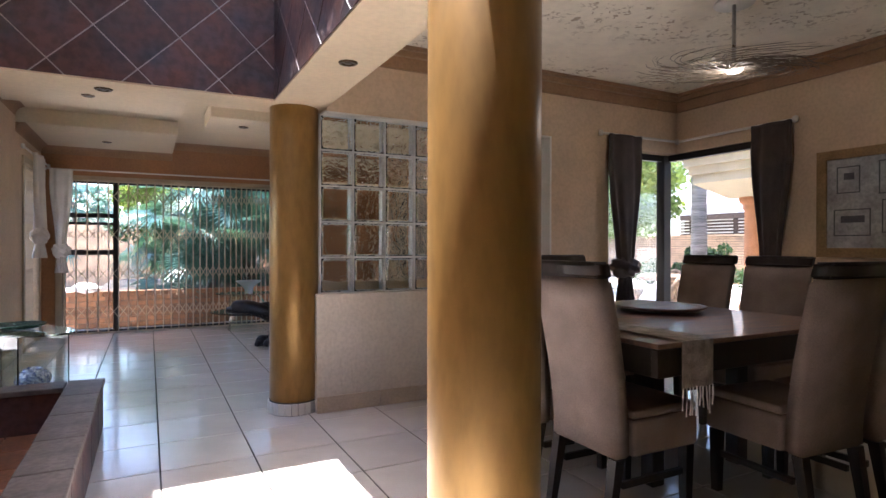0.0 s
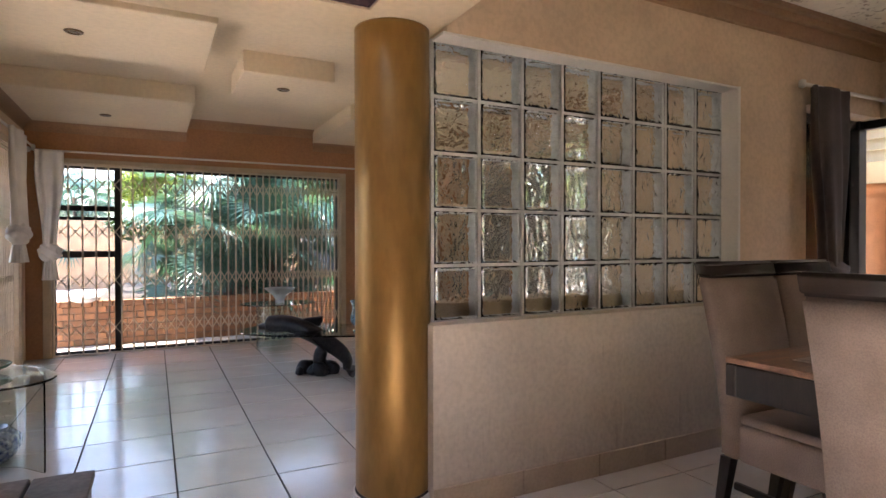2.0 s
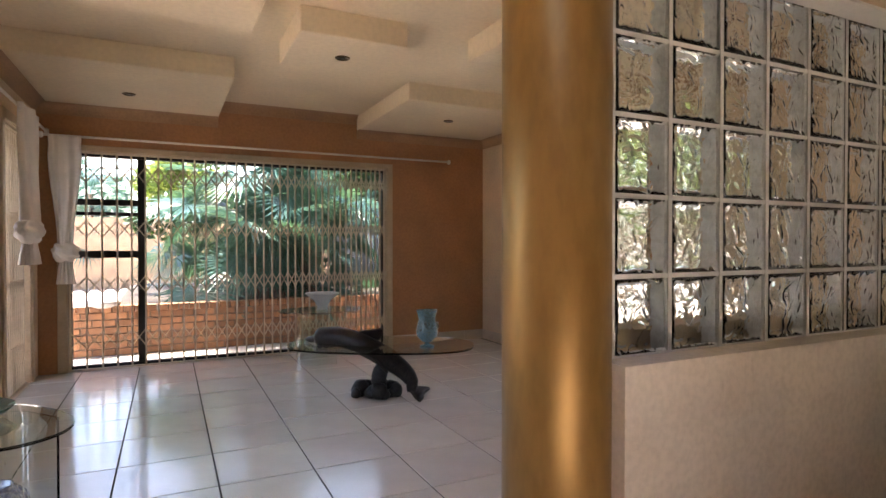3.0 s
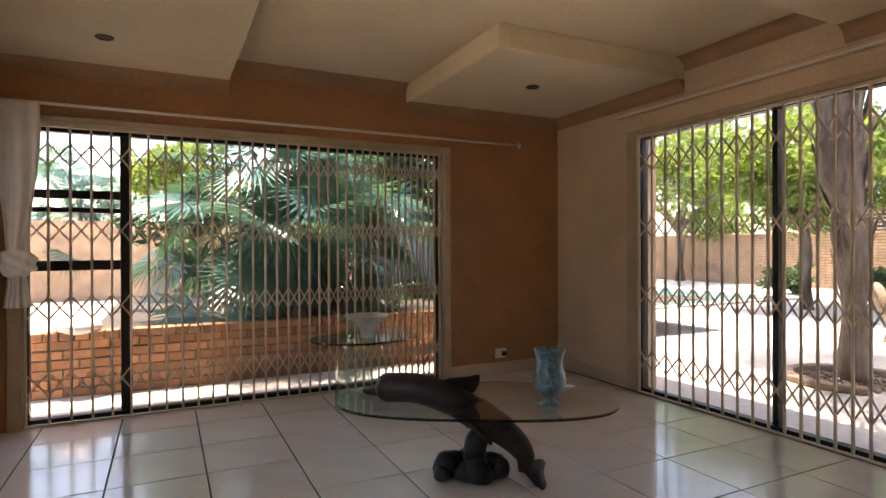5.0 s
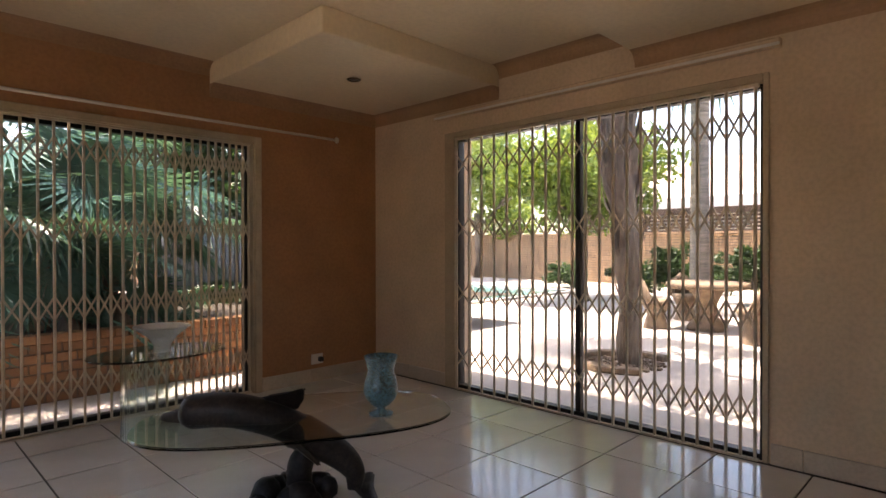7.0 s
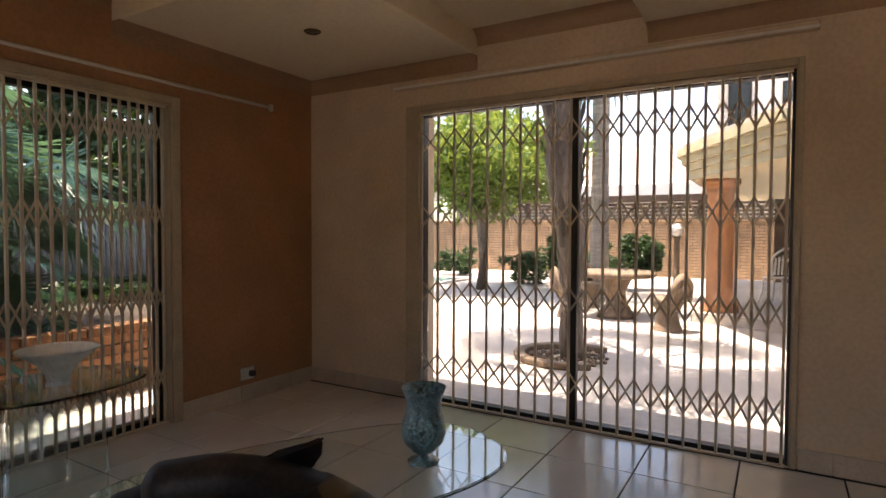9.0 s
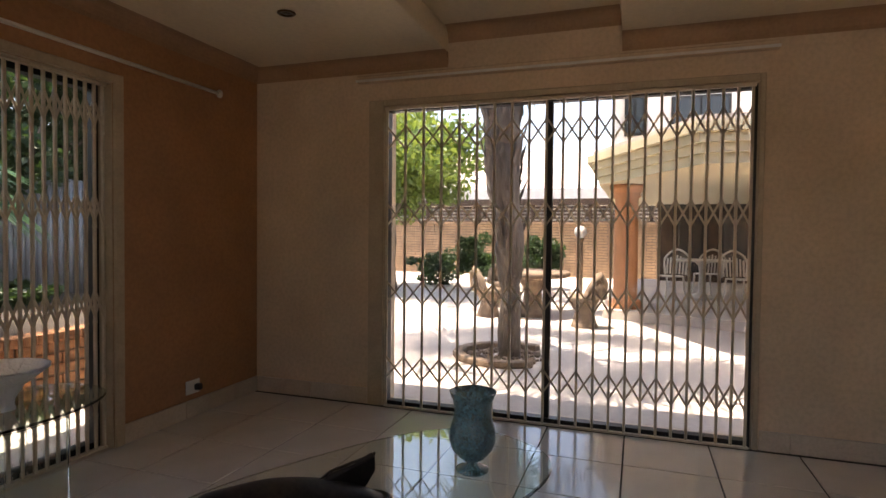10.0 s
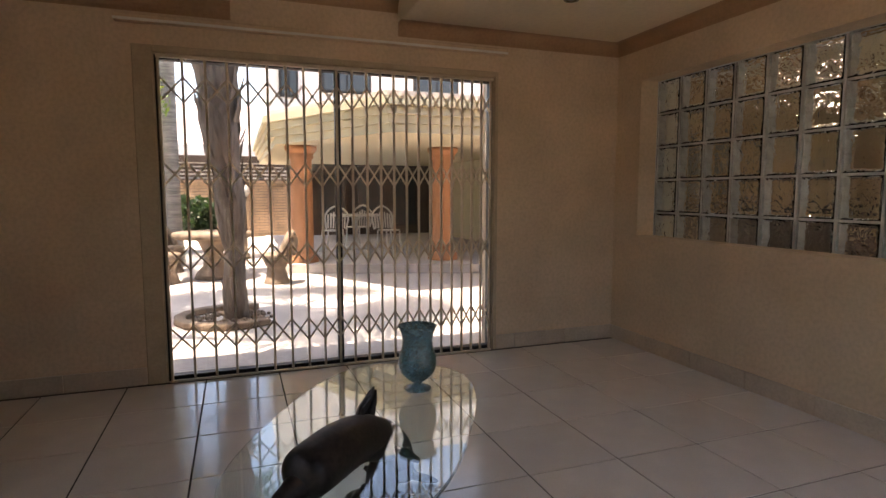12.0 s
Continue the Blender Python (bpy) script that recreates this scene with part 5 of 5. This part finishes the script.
def garden_bench(x, y, a):
    s = thing("garden_bench", "carved tan stone garden seat on the patio", "garden seat", "seats round the stone table", pose(x, y, GZ, 0, 0, a))
    bm = bmesh.new()
    rows = []
    for z, rx, ry, ox in ((0, 0.2, 0.19, 0), (0.08, 0.17, 0.16, 0), (0.22, 0.13, 0.13, 0), (0.34, 0.19, 0.19, 0), (0.42, 0.23, 0.22, 0), (0.45, 0.2, 0.2, 0)):
        rows.append([bm.verts.new((ox + rx * math.cos(2 * math.pi * k / 20), ry * math.sin(2 * math.pi * k / 20), z)) for k in range(20)])
    for p, q in zip(rows, rows[1:]):
        for k in range(20):
            bm.faces.new((p[k], p[(k + 1) % 20], q[(k + 1) % 20], q[k]))
    bm.faces.new(rows[-1])
    for v in bm.verts:
        v.co *= 1 + 0.05 * noise.noise(v.co * 9)
    part("pedestal", bm, M_STONE, s, smooth=True)
    bm = tube(spline([(-0.17, -0.2, 0.42), (-0.22, -0.14, 0.62), (-0.25, 0, 0.74), (-0.22, 0.14, 0.62), (-0.17, 0.2, 0.42)], 5), 0.055, 10)
    bm_box(bm, -0.25, -0.19, -0.13, 0.13, 0.42, 0.68)
    for v in bm.verts:
        v.co *= 1 + 0.06 * noise.noise(v.co * 9)
    part("back", bm, M_STONE, s, smooth=True)
    return s


garden_bench(8.0, 6.4, 60)
garden_bench(8.5, 7.95, -50)
garden_bench(9.8, 8.0, -140)
stt = thing("stone_table", "round carved stone garden table on the patio", "garden table", at=pose(8.85, 7.3, GZ))
part("pedestal", lathe([(0, 0), (0.3, 0), (0.27, 0.08), (0.16, 0.2), (0.14, 0.4), (0.22, 0.58), (0.3, 0.64), (0, 0.64)], 24), M_STONE, stt, smooth=True)
part("tabletop", lathe([(0, 0.64), (0.56, 0.64), (0.6, 0.67), (0.59, 0.72), (0.56, 0.735), (0, 0.735)], 36), M_STONE, stt, smooth=True)
gl = thing("garden_lamp", "small stone garden lamp post with a white globe", "garden lamp", at=pose(11.5, 6.8, GZ))
part("post", lathe([(0, 0), (0.12, 0), (0.09, 0.06), (0.06, 0.12), (0.05, 1.2), (0.09, 1.25), (0, 1.25)], 16), M_STONE, gl, smooth=True)
part("globe", lathe([(0, 1.25), (0.08, 1.27), (0.13, 1.36), (0.11, 1.46), (0.05, 1.51), (0, 1.515)], 20), M_FARWALL, gl, "white globe", smooth=True)

# veranda across the patio
ver = thing("veranda", "covered veranda with orange columns and cream stepped fascia", "veranda")


def ver_col(x, y):
    part("column", lathe([(0, GZ), (0.27, GZ), (0.27, 0.16), (0.22, 0.2), (0.19, 0.22), (0.18, 1.82), (0.22, 1.86), (0.2, 1.9), (0.24, 1.95), (0.27, 1.98), (0.27, 2.05), (0, 2.05)], 28), M_ORANGE, ver, smooth=True).matrix_basis = pose(x, y, 0)


ver_col(9.3, 5.87)
ver_col(8.85, 3.45)
ver_col(7.7, 1.55)
outer = [(9.15, 6.3), (6.6, 5.0), (6.6, 1.1), (16.0, 1.1), (16.0, 6.3)]


def inset(d):
    return [(outer[0][0] - d * 0.5, outer[0][1] + d), (outer[1][0] - d, outer[1][1] + d * 0.6), (outer[2][0] - d, outer[2][1] - d), (outer[3][0], outer[3][1] - d), (outer[4][0], outer[4][1] + d)]


for d, z0, z1 in ((0.0, 2.05, 2.17), (0.05, 2.17, 2.28), (0.11, 2.28, 2.39), (0.18, 2.39, 2.5)):
    part("fascia_step", prism(inset(d), z0, z1), M_FASCIA, ver)
part("roof", prism(inset(0.1), 2.5, 2.58), M_ROOF, ver)
# back wall in the same dark brown as the carport
part("back_wall", box(15.5, 15.7, 1.2, 5.2, GZ, 2.05), M_TIMBER, ver, "dark brown back wall")
part("side_wall", box(8.5, 15.5, 1.2, 1.4, GZ, 2.05), M_FASCIA, ver)
for y in (1.9, 2.95, 4.0):
    part("arch_opening", box(15.45, 15.5, y, y + 0.7, GZ + 0.4, 1.75, 0.02), M_DARKW, ver, "dark glazed opening")
vst = structure("veranda_step", prism([(8.95, 6.2), (7.3, 1.2), (15.9, 1.2), (15.9, 6.2)], GZ, 0.06), M_PAVE, "low concrete veranda step", "step")


def patio_chair(x, y, a):
    c = thing("patio_chair", "white cast metal patio chair under the veranda", "patio chair", "white patio chairs", pose(x, y, 0.06, 0, 0, a))
    part("seat", lathe([(0, 0.42), (0.22, 0.42), (0.23, 0.44), (0, 0.45)], 20), M_WIRON, c)
    for lx, ly in ((-0.16, -0.16), (0.16, -0.16), (0.16, 0.16), (-0.16, 0.16)):
        part("leg", tube([(lx, ly, 0.42), (lx * 1.05, ly * 1.05, 0.2), (lx * 1.3, ly * 1.3, 0)], 0.018, 6), M_WIRON, c)
    part("back_hoop", tube(spline([(-0.2, -0.22, 0.44), (-0.24, -0.24, 0.75), (-0.25, 0, 0.92), (-0.24, 0.24, 0.75), (-0.2, 0.22, 0.44)], 5), 0.02, 8), M_WIRON, c)
    for k in range(7):
        yy = -0.18 + 0.06 * k
        part("back_slat", tube([(-0.2, yy, 0.46), (-0.24, yy * 1.05, 0.82 - abs(yy) * 0.4)], 0.018, 6), M_WIRON, c)
    return c


patio_chair(10.6, 4.0, 200)
patio_chair(10.9, 5.1, 150)
patio_chair(11.9, 4.4, 20)
pt = thing("patio_table", "white cast metal patio table under the veranda", "patio table", at=pose(11.25, 4.55, 0.06))
part("tabletop", lathe([(0, 0.7), (0.5, 0.7), (0.52, 0.72), (0.5, 0.735), (0, 0.735)], 32), M_WIRON, pt)
part("pedestal", lathe([(0, 0), (0.28, 0), (0.2, 0.05), (0.05, 0.12), (0.04, 0.6), (0.12, 0.69), (0, 0.7)], 20), M_WIRON, pt, smooth=True)

# far side of the patio: brick boundary, pergola roof, neighbouring house
bwe = thing("boundary_wall_east", "tan face brick boundary wall across the patio", "boundary wall")
part("core", box(17.6, 17.9, 4.9, 24, GZ, 1.55), M_BMORTAR, bwe)
bm = bmesh.new()
for c in range(19):
    y = 4.9 + (0.12 if c % 2 else 0)
    while y < 23.7:
        bm_box(bm, 17.585 - rng.uniform(0, 0.02), 17.6, y, y + 0.26, GZ + 0.01 + c * 0.086, GZ + 0.01 + c * 0.086 + 0.066)
        y += 0.28
tagged(part("bricks", bm, M_BRICKW, bwe), kind="stuff")
part("coping", box(17.5, 18.0, 4.9, 24, 1.552, 1.62), M_BRICKW, bwe)
bwp = structure("boundary_wall_pool", box(4, 17.6, 23.8, 24.1, GZ, 1.65), M_BRICKW, "tan brick wall behind the pool", "boundary wall")
perg = thing("carport", "dark slatted timber carport beyond the brick wall", "carport")
part("beam", box(18.3, 18.5, 3.2, 15, 2.2, 2.4), M_TIMBER, perg)
for k in range(5):
    part("slat", box(18.32, 18.36, 3.2, 15, 1.62 + 0.115 * k, 1.69 + 0.115 * k), M_TIMBER, perg)
for k in range(7):
    part("post", box(18.37, 18.48, 3.4 + 1.85 * k, 3.51 + 1.85 * k, GZ, 2.2), M_TIMBER, perg)
house = thing("neighbour_house", "white two-storey house with pale tiled roof and dark windows", "house")
part("wall", box(12.1, 15.9, 1.2, 6.2, 2.585, 5.9), M_FARWALL, house)
part("wall", box(21.0, 23.98, 2.0, 17, GZ, 2.85), M_FARWALL, house)
bm = bmesh.new()
v = [bm.verts.new(p) for p in ((19.8, 1.6, 2.86), (19.8, 17.4, 2.86), (24.2, 15.5, 4.8), (24.2, 1.6, 4.8), (24.3, 17.4, 2.86), (24.3, 1.6, 2.86))]
for f in ((0, 1, 2, 3), (1, 4, 2), (0, 3, 5), (2, 4, 5, 3), (0, 5, 4, 1)):
    bm.faces.new([v[i] for i in f])
part("roof", bm, M_ROOF, house, "pale tiled roof")
part("fascia", box(19.7, 19.8, 1.6, 17.4, 2.45, 2.85), M_FARWALL, house, "deep white fascia board")
for y, z0, z1, w in ((4.0, 3.45, 4.05, 1.1), (5.6, 3.3, 4.15, 0.4), (1.9, 3.45, 4.05, 1.1)):
    wd = part("window", box(12.03, 12.1, y, y + w, z0, z1), M_BRONZE, house)
    part("pane", box(12.01, 12.03, y + 0.05, y + w / 2 - 0.02, z0 + 0.05, z1 - 0.05), M_DARKW, wd)
    part("pane", box(12.01, 12.03, y + w / 2 + 0.02, y + w - 0.05, z0 + 0.05, z1 - 0.05), M_DARKW, wd)
# garden to the west
shrub(-5.5, 9.0, GZ, (1.2, 2.2, 1.4), 4500, 0.08, L_TREE, 41, "pale green shrub in the side garden")
structure("boundary_wall_west", box(-9.3, -9.0, -6, 20.5, GZ, 1.9), M_BRICKW, "tan brick boundary wall of the side garden", "boundary wall")

# ---- floor tiles ----
TP, TX, TY = 0.473, -0.045, 2.905
tile = to_mesh("tile", box(0.0043, TP - 0.0043, 0.0043, TP - 0.0043, -0.006, 0.0, 0.0012), M_TILE)
for i in range(-3, 10):
    for j in range(-11, 12):
        if (j > 1 and i > 6) or j > 11:
            continue
        shared("tile", tile, floor, pose(TX + TP * i, TY + TP * j, random.uniform(-0.0006, 0.0)))
